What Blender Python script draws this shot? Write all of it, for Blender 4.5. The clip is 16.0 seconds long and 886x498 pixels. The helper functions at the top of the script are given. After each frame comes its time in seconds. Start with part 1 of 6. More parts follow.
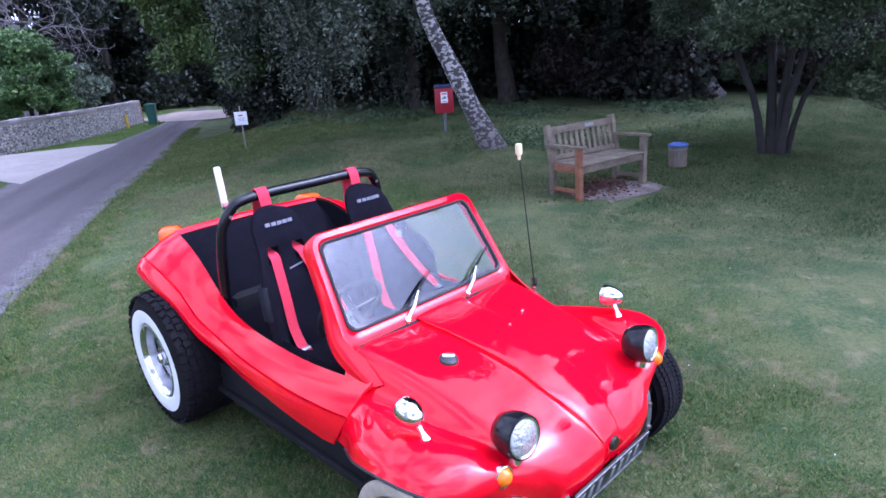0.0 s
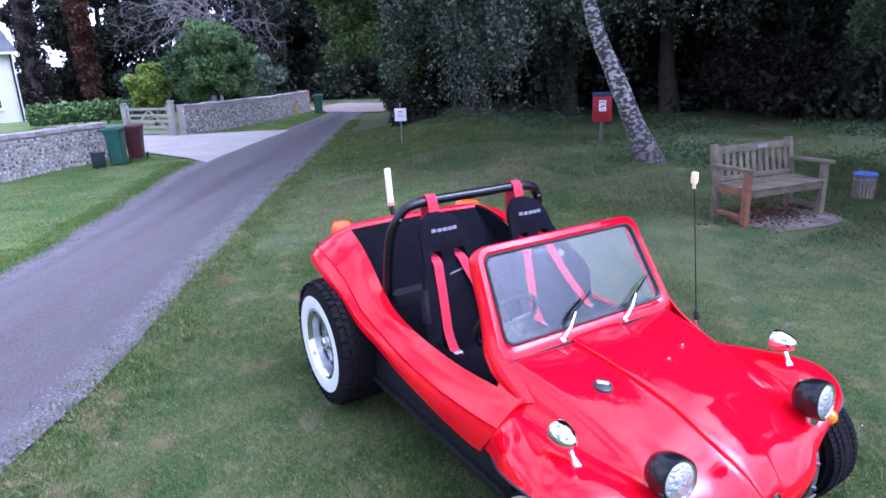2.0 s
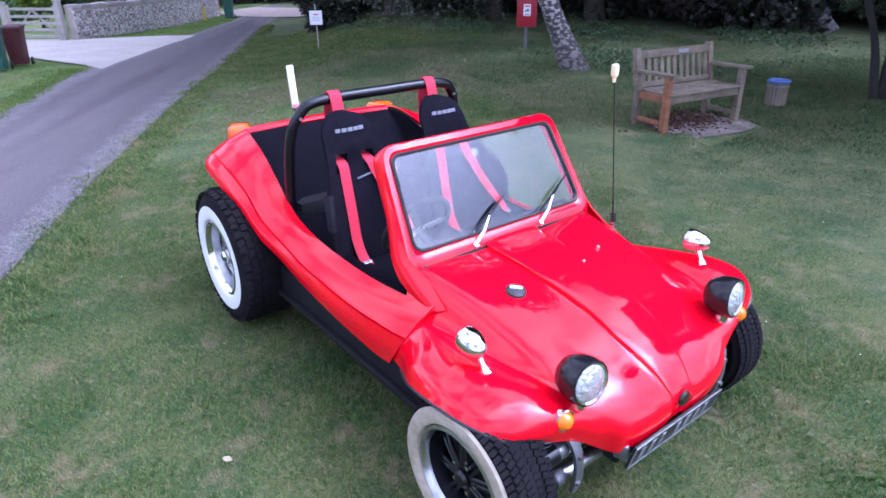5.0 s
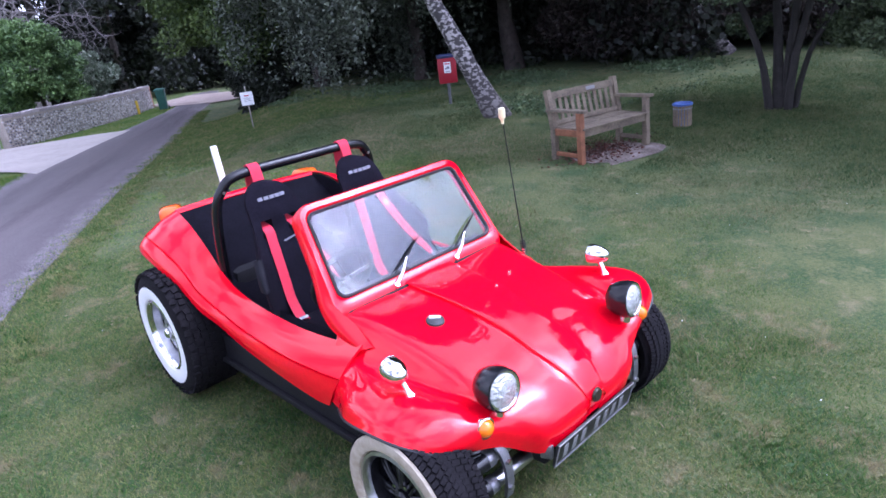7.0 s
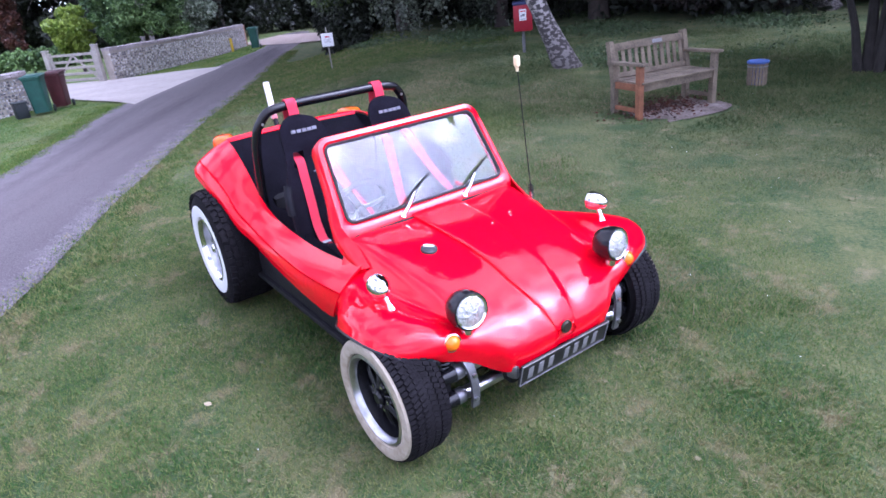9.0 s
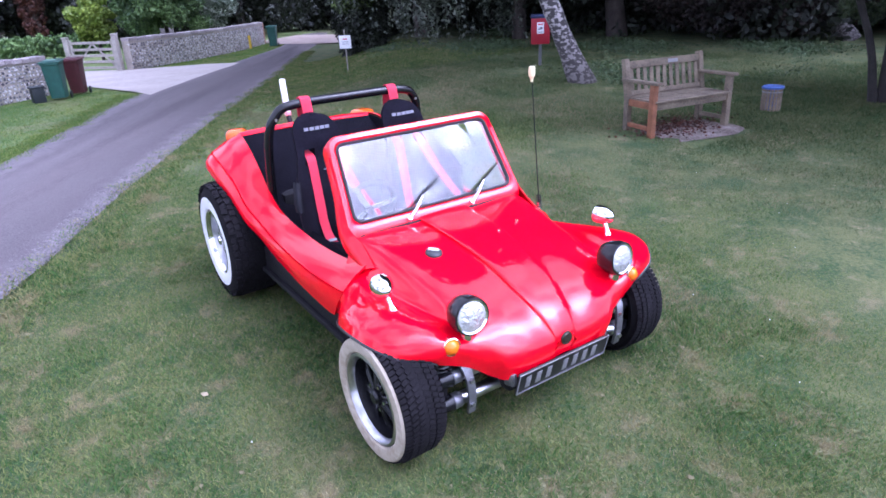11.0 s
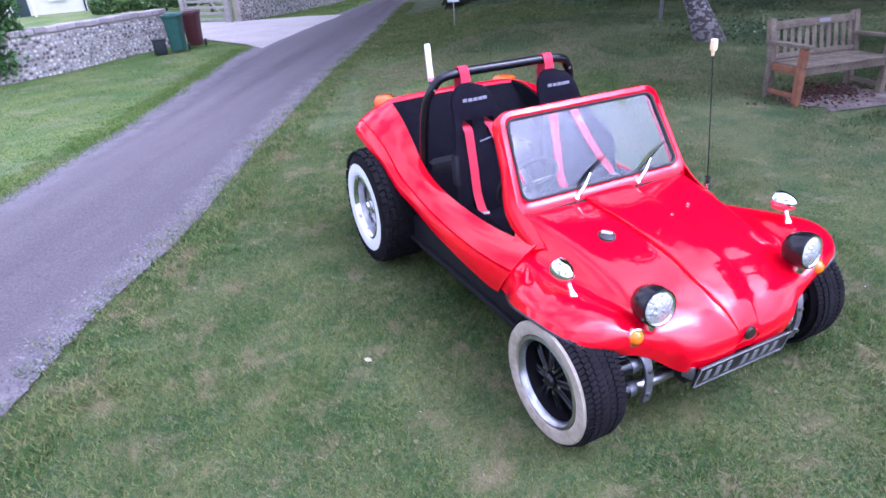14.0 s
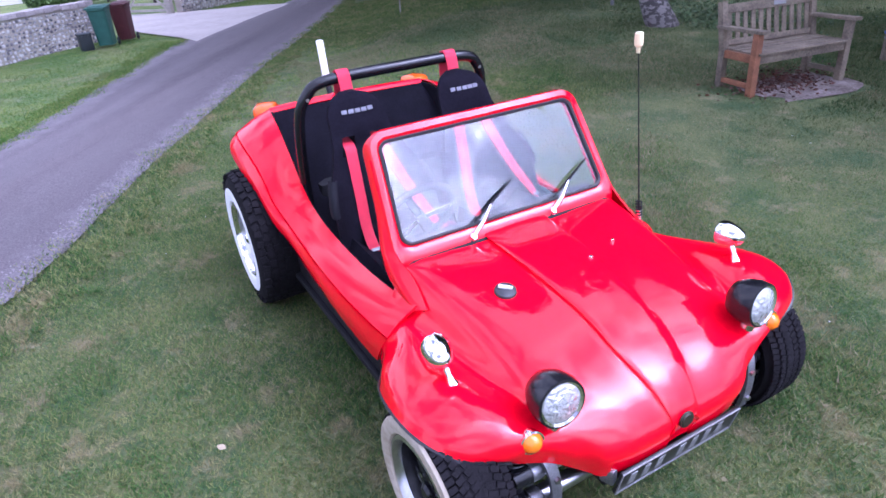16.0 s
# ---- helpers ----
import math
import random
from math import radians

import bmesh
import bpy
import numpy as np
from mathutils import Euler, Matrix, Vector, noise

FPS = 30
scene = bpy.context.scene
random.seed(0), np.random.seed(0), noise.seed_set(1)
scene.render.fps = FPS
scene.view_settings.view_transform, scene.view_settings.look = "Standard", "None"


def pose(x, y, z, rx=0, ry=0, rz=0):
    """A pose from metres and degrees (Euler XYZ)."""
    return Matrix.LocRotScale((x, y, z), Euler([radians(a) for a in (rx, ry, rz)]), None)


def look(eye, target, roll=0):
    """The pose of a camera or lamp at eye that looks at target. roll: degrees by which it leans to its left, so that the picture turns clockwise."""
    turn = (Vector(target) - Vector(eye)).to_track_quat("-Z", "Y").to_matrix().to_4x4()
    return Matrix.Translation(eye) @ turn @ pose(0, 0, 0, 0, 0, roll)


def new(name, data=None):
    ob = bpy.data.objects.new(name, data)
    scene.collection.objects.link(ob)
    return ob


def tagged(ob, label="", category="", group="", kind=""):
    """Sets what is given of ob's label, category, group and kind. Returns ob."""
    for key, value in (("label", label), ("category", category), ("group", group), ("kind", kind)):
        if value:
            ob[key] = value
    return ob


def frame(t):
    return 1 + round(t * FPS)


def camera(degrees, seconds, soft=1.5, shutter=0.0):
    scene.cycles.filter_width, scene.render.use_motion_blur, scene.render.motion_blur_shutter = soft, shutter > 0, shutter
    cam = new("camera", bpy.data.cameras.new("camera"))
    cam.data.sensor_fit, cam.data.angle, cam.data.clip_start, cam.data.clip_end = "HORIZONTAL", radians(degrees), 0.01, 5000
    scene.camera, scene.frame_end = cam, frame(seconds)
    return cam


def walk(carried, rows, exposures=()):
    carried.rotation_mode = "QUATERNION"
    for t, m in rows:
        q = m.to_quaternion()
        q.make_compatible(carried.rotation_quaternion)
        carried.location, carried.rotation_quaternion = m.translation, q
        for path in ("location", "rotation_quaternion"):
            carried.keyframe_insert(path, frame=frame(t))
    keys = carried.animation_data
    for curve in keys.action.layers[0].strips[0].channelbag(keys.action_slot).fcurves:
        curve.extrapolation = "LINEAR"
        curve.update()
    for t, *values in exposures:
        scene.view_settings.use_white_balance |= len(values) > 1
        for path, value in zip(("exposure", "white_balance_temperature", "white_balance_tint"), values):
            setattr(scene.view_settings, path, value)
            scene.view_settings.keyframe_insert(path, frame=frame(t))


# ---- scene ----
cam = camera(70.0, 16.0, 1.6)
PATH = [
    (0, (2.423, -1.821, 1.851), (1.046, -0.502, 1.247), -4.3),
    (0.5, (2.346, -1.806, 1.851), (0.914, -0.560, 1.221), -3.0),
    (1, (2.355, -1.872, 1.897), (0.770, -0.828, 1.269), -3.0),
    (1.5, (2.375, -1.947, 1.946), (0.704, -0.977, 1.428), -3.0),
    (2, (2.375, -1.935, 1.944), (0.736, -0.948, 1.362), -2.2),
    (2.5, (2.449, -1.974, 1.965), (0.690, -1.137, 1.511), -3.4),
    (3, (2.414, -1.947, 1.961), (0.754, -1.016, 1.346), -2.2),
    (3.5, (2.306, -1.813, 1.856), (0.778, -0.758, 1.113), -0.7),
    (4, (2.279, -1.755, 1.818), (0.847, -0.606, 1.026), 0.3),
    (4.2, (2.268, -1.763, 1.817), (0.833, -0.630, 1.005), -0.0),
    (6.3, (2.347, -1.736, 1.798), (0.926, -0.618, 0.943), -3.5),
    (6.5, (2.406, -1.686, 1.783), (1.019, -0.535, 0.917), -7.8),
    (7, (2.573, -1.776, 1.826), (1.172, -0.521, 1.147), -7.3),
    (7.5, (2.676, -1.869, 1.880), (1.257, -0.623, 1.219), -2.1),
    (8, (2.873, -1.854, 1.905), (1.326, -0.680, 1.428), 2.2),
    (8.5, (3.000, -1.668, 1.810), (1.536, -0.567, 1.007), -4.9),
    (9, (3.007, -1.670, 1.806), (1.479, -0.653, 1.012), -6.2),
    (9.2, (2.991, -1.694, 1.815), (1.441, -0.704, 1.031), -4.5),
    (11.3, (3.021, -1.679, 1.786), (1.476, -0.671, 1.014), -2.9),
    (11.5, (3.014, -1.682, 1.779), (1.464, -0.701, 0.981), -3.5),
    (12, (3.001, -1.678, 1.771), (1.449, -0.760, 0.907), -3.6),
    (12.5, (3.006, -1.656, 1.757), (1.503, -0.681, 0.867), -3.5),
    (13, (2.969, -1.677, 1.757), (1.472, -0.708, 0.851), -2.1),
    (13.5, (2.830, -1.767, 1.781), (1.303, -0.830, 0.891), -1.4),
    (14, (2.762, -1.990, 1.914), (1.137, -1.234, 1.027), -3.9),
    (14.5, (2.647, -1.775, 1.864), (1.027, -0.958, 1.023), -4.8),
    (15, (2.571, -1.481, 1.848), (0.959, -0.670, 0.985), -7.8),
    (15.5, (2.435, -1.341, 1.828), (0.921, -0.321, 1.012), -3.1),
    (16, (2.335, -1.308, 1.830), (0.766, -0.486, 0.903), -4.6),
]
walk(cam, [(t, look(eye, target, roll)) for t, eye, target, roll in PATH], [(0, 0.97, 5180, 14), (4.2, 1.00, 5230, 14), (6.3, 1.00, 5480, 13), (9, 1.08, 5600, 16), (13, 1.13, 5350, 18), (16, 0.98, 5400, 20)])

# ---- light ----
SUN_AZ, SUN_EL = radians(40), radians(49)
world = bpy.data.worlds.new("overcast_sky")
scene.world = world
world.use_nodes = True
wn, wl = world.node_tree.nodes, world.node_tree.links
wn.clear()
w_out = wn.new("ShaderNodeOutputWorld")
w_bg = wn.new("ShaderNodeBackground")
w_sky = wn.new("ShaderNodeTexSky")
w_sky.sky_type = "NISHITA"
w_sky.sun_disc = False
w_sky.sun_elevation = SUN_EL
w_sky.sun_rotation = math.pi / 2 - SUN_AZ
w_sky.air_density, w_sky.dust_density = 1.0, 4.0
w_geo = wn.new("ShaderNodeTexCoord")
w_noise = wn.new("ShaderNodeTexNoise")
w_noise.inputs["Scale"].default_value = 2.4
w_noise.inputs["Detail"].default_value = 5
w_noise.inputs["Roughness"].default_value = 0.62
w_ramp = wn.new("ShaderNodeValToRGB")
w_ramp.color_ramp.elements[0].position, w_ramp.color_ramp.elements[0].color = 0.44, (3.0, 3.2, 5.4, 1)
w_ramp.color_ramp.elements[1].position, w_ramp.color_ramp.elements[1].color = 0.57, (16.4, 16.2, 19.8, 1)
w_mix = wn.new("ShaderNodeMixRGB")
w_mix.inputs[0].default_value = 0.93
wl.new(w_geo.outputs["Generated"], w_noise.inputs["Vector"])
wl.new(w_noise.outputs["Fac"], w_ramp.inputs["Fac"])
wl.new(w_sky.outputs["Color"], w_mix.inputs[1])
wl.new(w_ramp.outputs["Color"], w_mix.inputs[2])
# the sun's wide soft glow through the cloud
w_dot, w_max, w_pow, w_add, w_glow = (wn.new("ShaderNode" + k) for k in ("VectorMath", "Math", "Math", "Math", "VectorMath"))
w_dot.operation, w_max.operation, w_pow.operation, w_add.operation, w_glow.operation = "DOT_PRODUCT", "MAXIMUM", "POWER", "MULTIPLY_ADD", "SCALE"
w_dot.inputs[1].default_value = (math.cos(SUN_AZ) * math.cos(SUN_EL), math.sin(SUN_AZ) * math.cos(SUN_EL), math.sin(SUN_EL))
w_max.inputs[1].default_value = 0.0
w_pow.inputs[1].default_value = 16.0
w_add.inputs[1].default_value, w_add.inputs[2].default_value = 10.5, 1.0
wl.new(w_geo.outputs["Generated"], w_dot.inputs[0])
wl.new(w_dot.outputs["Value"], w_max.inputs[0])
wl.new(w_max.outputs[0], w_pow.inputs[0])
wl.new(w_pow.outputs[0], w_add.inputs[0])
wl.new(w_mix.outputs["Color"], w_glow.inputs[0])
wl.new(w_add.outputs[0], w_glow.inputs["Scale"])
wl.new(w_glow.outputs["Vector"], w_bg.inputs["Color"])
w_bg.inputs["Strength"].default_value = 0.083
wl.new(w_bg.outputs["Background"], w_out.inputs["Surface"])

sun_data = bpy.data.lights.new("sun", "SUN")
sun_data.energy, sun_data.angle, sun_data.color = 0.5, radians(80), (1.0, 0.96, 0.93)
sun = new("sun", sun_data)
sun.matrix_basis = look((0, 0, 0), (-math.cos(SUN_AZ) * math.cos(SUN_EL), -math.sin(SUN_AZ) * math.cos(SUN_EL), -math.sin(SUN_EL)))


# ---- materials ----
def material(name, base, rough=0.6, metal=0.0, vary=0.0, scale=8.0, bump=0.0, bump_scale=60.0, coat=0.0, second=None, random_by="", weight=0.5, spec=0.5, detail_scale=None, coord="Object", trans=0.0):
    """A procedural surface: colour varied by two scales of noise, with a fine relief."""
    m = bpy.data.materials.new(name)
    m.use_nodes = True
    n, l = m.node_tree.nodes, m.node_tree.links
    b = n["Principled BSDF"]
    b.inputs["Roughness"].default_value = rough
    b.inputs["Metallic"].default_value = metal
    b.inputs["Specular IOR Level"].default_value = spec
    b.inputs["Coat Weight"].default_value = coat
    b.inputs["Coat Roughness"].default_value = 0.03
    b.inputs["Transmission Weight"].default_value = trans
    b.inputs["Base Color"].default_value = (*base, 1)
    co = n.new("ShaderNodeTexCoord")
    if vary or second:
        big, small = n.new("ShaderNodeTexNoise"), n.new("ShaderNodeTexNoise")
        big.inputs["Scale"].default_value, big.inputs["Detail"].default_value = scale, 3
        small.inputs["Scale"].default_value, small.inputs["Detail"].default_value = detail_scale or scale * 9, 5
        for t in (big, small):
            l.new(co.outputs[coord], t.inputs["Vector"])
        add = n.new("ShaderNodeMath")
        add.operation = "ADD"
        l.new(big.outputs["Fac"], add.inputs[0])
        l.new(small.outputs["Fac"], add.inputs[1])
        ramp = n.new("ShaderNodeMapRange")
        ramp.inputs["From Min"].default_value, ramp.inputs["From Max"].default_value = 0.7, 1.3
        src = add.outputs[0]
        if random_by:
            r = n.new("ShaderNodeObjectInfo" if random_by == "object" else "ShaderNodeNewGeometry")
            more = n.new("ShaderNodeMath")
            more.operation = "MULTIPLY_ADD"
            more.inputs[1].default_value, more.inputs[2].default_value = weight, -weight / 2
            l.new(r.outputs["Random" if random_by == "object" else "Random Per Island"], more.inputs[0])
            both = n.new("ShaderNodeMath")
            both.operation = "ADD"
            l.new(src, both.inputs[0])
            l.new(more.outputs[0], both.inputs[1])
            src = both.outputs[0]
        l.new(src, ramp.inputs["Value"])
        mix = n.new("ShaderNodeMixRGB")
        lo = second or tuple(c * (1 - vary) for c in base)
        hi = base if second else tuple(min(1, c * (1 + vary)) for c in base)
        mix.inputs[1].default_value, mix.inputs[2].default_value = (*lo, 1), (*hi, 1)
        l.new(ramp.outputs[0], mix.inputs[0])
        l.new(mix.outputs[0], b.inputs["Base Color"])
    if bump:
        t, bm_ = n.new("ShaderNodeTexNoise"), n.new("ShaderNodeBump")
        t.inputs["Scale"].default_value, t.inputs["Detail"].default_value = bump_scale, 4
        bm_.inputs["Strength"].default_value, bm_.inputs["Distance"].default_value = min(1, bump), 0.01
        l.new(co.outputs[coord], t.inputs["Vector"])
        l.new(t.outputs["Fac"], bm_.inputs["Height"])
        l.new(bm_.outputs[0], b.inputs["Normal"])
    return m


RED = material("red_gelcoat", (0.80, 0.0, 0.014), 0.6, vary=0.08, scale=5, spec=0.0, coat=0.88, bump=0.004, bump_scale=8)
BLACK_PAINT = material("black_gloss_paint", (0.008, 0.008, 0.010), 0.22, spec=0.4)
BLACK_SATIN = material("black_satin", (0.010, 0.0095, 0.012), 0.6, spec=0.25, vary=0.3, scale=12, bump=0.15, bump_scale=150)
TRIM = material("black_trim_cloth", (0.006, 0.0055, 0.009), 0.95, spec=0.08, vary=0.4, scale=10, bump=0.4, bump_scale=260)
SEAT_CLOTH = material("seat_cloth", (0.008, 0.007, 0.012), 0.95, spec=0.08, vary=0.35, scale=9, bump=0.35, bump_scale=320)
SEAT_VINYL = material("seat_vinyl", (0.009, 0.009, 0.013), 0.7, spec=0.15, vary=0.2, scale=14)
BELT = material("red_webbing", (0.62, 0.02, 0.055), 0.7, vary=0.12, scale=30, bump=0.3, bump_scale=400)
RUBBER = material("tyre_rubber", (0.011, 0.010, 0.012), 0.9, spec=0.12, vary=0.35, scale=14, bump=0.3, bump_scale=120)
SEAL = material("rubber_seal", (0.02, 0.02, 0.025), 0.45)
WHITEWALL = material("whitewall_rubber", (0.80, 0.80, 0.80), 0.6, vary=0.05, scale=10)
WHITEWALL_DIRTY = material("whitewall_rubber_dirty", (0.49, 0.43, 0.345), 0.75, second=(0.30, 0.245, 0.175), scale=7, detail_scale=34)
CHROME = material("chrome", (0.85, 0.85, 0.87), 0.06, metal=1)
STEEL = material("brushed_steel", (0.50, 0.50, 0.53), 0.3, metal=1, vary=0.2, scale=25)
DULL_STEEL = material("dull_steel", (0.22, 0.22, 0.24), 0.45, metal=0.8, vary=0.3, scale=25)
CAP_STEEL = material("dark_cap_steel", (0.05, 0.05, 0.055), 0.5, metal=0.5, vary=0.2, scale=30)
AMBER = material("amber_lens", (0.90, 0.20, 0.008), 0.12, coat=0.4, vary=0.12, scale=40)
BRASS = material("dark_brass", (0.045, 0.036, 0.026), 0.4, metal=0.5)
RED_LENS = material("orange_red_lens", (0.72, 0.105, 0.008), 0.15, coat=0.4, vary=0.15, scale=40)
PLATE_BLACK = material("plate_black", (0.012, 0.012, 0.014), 0.35)
PLATE_SILVER = material("plate_silver", (0.22, 0.22, 0.23), 0.45, metal=0.2)
MARK = material("pale_stitching", (0.20, 0.20, 0.24), 0.7)
YELLOW = material("yellowed_plastic", (0.80, 0.74, 0.45), 0.5, vary=0.06, scale=60)
WHITE_PLASTIC = material("white_plastic", (0.82, 0.82, 0.80), 0.4, vary=0.04, scale=20)
LENS = material("headlamp_reflector", (0.80, 0.81, 0.83), 0.16, metal=0.6, second=(0.42, 0.43, 0.45), scale=16, detail_scale=60, bump=1.0, bump_scale=70)
PALE_PINK = material("pink_plastic_clip", (0.75, 0.25, 0.28), 0.5)


def glass(name, tint=(1, 1, 1), rough=0.0):
    m = bpy.data.materials.new(name)
    m.use_nodes = True
    b = m.node_tree.nodes["Principled BSDF"]
    b.inputs["Base Color"].default_value = (*tint, 1)
    b.inputs["Transmission Weight"].default_value = 1
    b.inputs["Roughness"].default_value = rough
    b.inputs["IOR"].default_value = 1.5
    return m


GLASS = glass("clear_glass", (0.97, 0.985, 0.98))


# ---- mesh helpers ----
def part(name, bm, mat, parent=None, label="", smooth=True):
    """Links a bmesh as one mesh object under a thing or a part."""
    me = bpy.data.meshes.new(name)
    bmesh.ops.recalc_face_normals(bm, faces=bm.faces)
    bm.to_mesh(me)
    bm.free()
    me.materials.append(mat)
    if smooth:
        me.polygons.foreach_set("use_smooth", [True] * len(me.polygons))
        me.set_sharp_from_angle(angle=radians(38))
    ob = new(name, me)
    if parent:
        ob.parent = parent
    if label:
        ob["label"] = label
    return ob


def arrays(name, verts, faces, mat, parent=None, smooth=False):
    """Links a mesh of many equal-sided faces, from numpy arrays."""
    me = bpy.data.meshes.new(name)
    faces = np.asarray(faces, np.int32)
    k = faces.shape[1]
    me.vertices.add(len(verts))
    me.vertices.foreach_set("co", np.asarray(verts, np.float32).ravel())
    me.loops.add(faces.size)
    me.loops.foreach_set("vertex_index", faces.ravel())
    me.polygons.add(len(faces))
    me.polygons.foreach_set("loop_start", np.arange(len(faces), dtype=np.int32) * k)
    if smooth:
        me.polygons.foreach_set("use_smooth", np.ones(len(faces), bool))
    me.update(calc_edges=True)
    me.materials.append(mat)
    ob = new(name, me)
    if parent:
        ob.parent = parent
    return ob


def empty(name, label, category, group="", kind="", m=None):
    ob = new(name)
    ob.empty_display_size = 0.1
    if m is not None:
        ob.matrix_basis = m
    return tagged(ob, label, category, group, kind)


def box(bm, sx, sy, sz, m=None, bevel=0.0, seg=2):
    """A box of that size about m's origin, its edges rounded."""
    m = m if m is not None else Matrix()
    b2 = bmesh.new()
    bmesh.ops.create_cube(b2, size=1)
    bmesh.ops.scale(b2, vec=(sx, sy, sz), verts=b2.verts)
    if bevel:
        bmesh.ops.bevel(b2, geom=b2.edges[:], offset=bevel, segments=seg, affect="EDGES", profile=0.6)
    join(bm, b2, m)


def join(bm, other, m=None):
    off = {}
    for v in other.verts:
        off[v] = bm.verts.new((m @ v.co) if m is not None else v.co)
    for f in other.faces:
        try:
            bm.faces.new([off[v] for v in f.verts])
        except ValueError:
            pass
    other.free()


def lathe(bm, profile, seg=48, m=None, closed=False):
    """Turns (radius, height) points round the local z axis."""
    m = m if m is not None else Matrix()
    rings = []
    for r, h in profile:
        if r < 1e-6:
            rings.append([bm.verts.new(m @ Vector((0, 0, h)))])
        else:
            rings.append([bm.verts.new(m @ Vector((r * math.cos(2 * math.pi * k / seg), r * math.sin(2 * math.pi * k / seg), h))) for k in range(seg)])
    pairs = list(zip(rings, rings[1:])) + ([(rings[-1], rings[0])] if closed else [])
    for a, b in pairs:
        for k in range(seg):
            q = [a[k % len(a)], a[(k + 1) % len(a)], b[(k + 1) % len(b)], b[k % len(b)]]
            q = list(dict.fromkeys(q))
            if len(q) > 2:
                bm.faces.new(q)


def spline(points, n):
    """A smooth line through points: n steps for each stretch."""
    p = [Vector(q) for q in points]
    p = [2 * p[0] - p[1]] + p + [2 * p[-1] - p[-2]]
    out = []
    for a, b, c, d in zip(p, p[1:], p[2:], p[3:]):
        for k in range(n):
            t = k / n
            out.append(0.5 * (2 * b + (c - a) * t + (2 * a - 5 * b + 4 * c - d) * t * t + (3 * b - a - 3 * c + d) * t ** 3))
    return out + [p[-2]]


def tube(bm, points, radius, seg=12, ends=True):
    """A round rod along points; radius may be a list."""
    pts = [Vector(p) for p in points]
    rad = radius if isinstance(radius, (list, tuple)) else [radius] * len(pts)
    rings, up = [], None
    for k, p in enumerate(pts):
        d = (pts[min(k + 1, len(pts) - 1)] - pts[max(k - 1, 0)]).normalized()
        if up is None:
            up = d.orthogonal().normalized()
        up = (up - d * up.dot(d)).normalized()
        side = d.cross(up)
        rings.append([bm.verts.new(p + rad[k] * (math.cos(2 * math.pi * j / seg) * up + math.sin(2 * math.pi * j / seg) * side)) for j in range(seg)])
    for a, b in zip(rings, rings[1:]):
        for j in range(seg):
            bm.faces.new((a[j], a[(j + 1) % seg], b[(j + 1) % seg], b[j]))
    if ends:
        bm.faces.new(rings[0][::-1])
        bm.faces.new(rings[-1])


def ribbon(bm, points, width, side, thick=0.004):
    """A flat strap along points, its width along side."""
    pts, s = [Vector(p) for p in points], Vector(side).normalized()
    rows = []
    for k, p in enumerate(pts):
        d = (pts[min(k + 1, len(pts) - 1)] - pts[max(k - 1, 0)]).normalized()
        w = (s - d * s.dot(d)).normalized() * width / 2
        n = d.cross(w).normalized() * thick / 2
        rows.append([bm.verts.new(p + a) for a in (-w - n, w - n, w + n, -w + n)])
    for a, b in zip(rows, rows[1:]):
        for j in range(4):
            bm.faces.new((a[j], a[(j + 1) % 4], b[(j + 1) % 4], b[j]))
    bm.faces.new(rows[0])
    bm.faces.new(rows[-1][::-1])


def loft(bm, rows, n=4, m=4):
    """A smooth sheet through rows of control points (all rows equally long)."""
    fine = [spline(r, m) for r in rows]
    cols = [spline(c, n) for c in zip(*fine)]
    grid = [[bm.verts.new(p) for p in c] for c in cols]
    for a, b in zip(grid, grid[1:]):
        for k in range(len(a) - 1):
            bm.faces.new((a[k], a[k + 1], b[k + 1], b[k]))


def mirrored(bm):
    """Adds the other half, across y = 0."""
    bmesh.ops.mirror(bm, geom=bm.verts[:] + bm.edges[:] + bm.faces[:], axis="Y", merge_dist=0.0008)


def thicken(bm, t):
    bmesh.ops.recalc_face_normals(bm, faces=bm.faces)
    bmesh.ops.solidify(bm, geom=bm.faces[:], thickness=t)


# ---- ground ----
def ease(t):
    t = np.clip(t, 0, 1)
    return t * t * (3 - 2 * t)


def ground_z(x, y):
    """The lie of the land: level by the lane, rising gently to the trees, falling a little along the lane."""
    x, y = np.asarray(x, float), np.asarray(y, float)
    m = ease((0.5 * (x + 1.09) + 0.866 * (y + 2.57)) / 3.6)
    s = np.maximum(0, -x - 1 + 0.15 * y)
    return m * 0.36 * (1 - np.exp(-s * 0.2)) - 1.15 * (1 - np.exp(-np.maximum(0, -x - 4.0) * 0.030)) * (1 - m)


def gz(x, y):
    return float(ground_z(x, y))


GRASS_SOIL = material("lawn", (0.112, 0.121, 0.042), 0.9, second=(0.031, 0.068, 0.017), scale=2.4, detail_scale=48, bump=0.8, bump_scale=140)
GRASS_BLADE = material("grass_blades", (0.216, 0.240, 0.086), 0.7, second=(0.058, 0.130, 0.030), scale=2.2, detail_scale=16, random_by="island", weight=0.85, spec=0.25)
TUFT_BLADE = material("lush_grass_blades", (0.118, 0.196, 0.052), 0.65, second=(0.042, 0.104, 0.024), scale=2.6, detail_scale=14, random_by="island", weight=0.7, spec=0.25)
# deeper green of longer grass, with some tree shade put into the colour
ROUGH_SHADED_BLADE = material("rough_shaded_grass_blades", (0.140, 0.160, 0.072), 0.7, second=(0.054, 0.098, 0.036), scale=1.6, detail_scale=10, random_by="island", weight=0.6, spec=0.2)
VERGE_BLADE = material("verge_grass_blades", (0.215, 0.260, 0.074), 0.7, second=(0.074, 0.168, 0.030), scale=0.9, detail_scale=12, random_by="island", weight=0.7, spec=0.25)
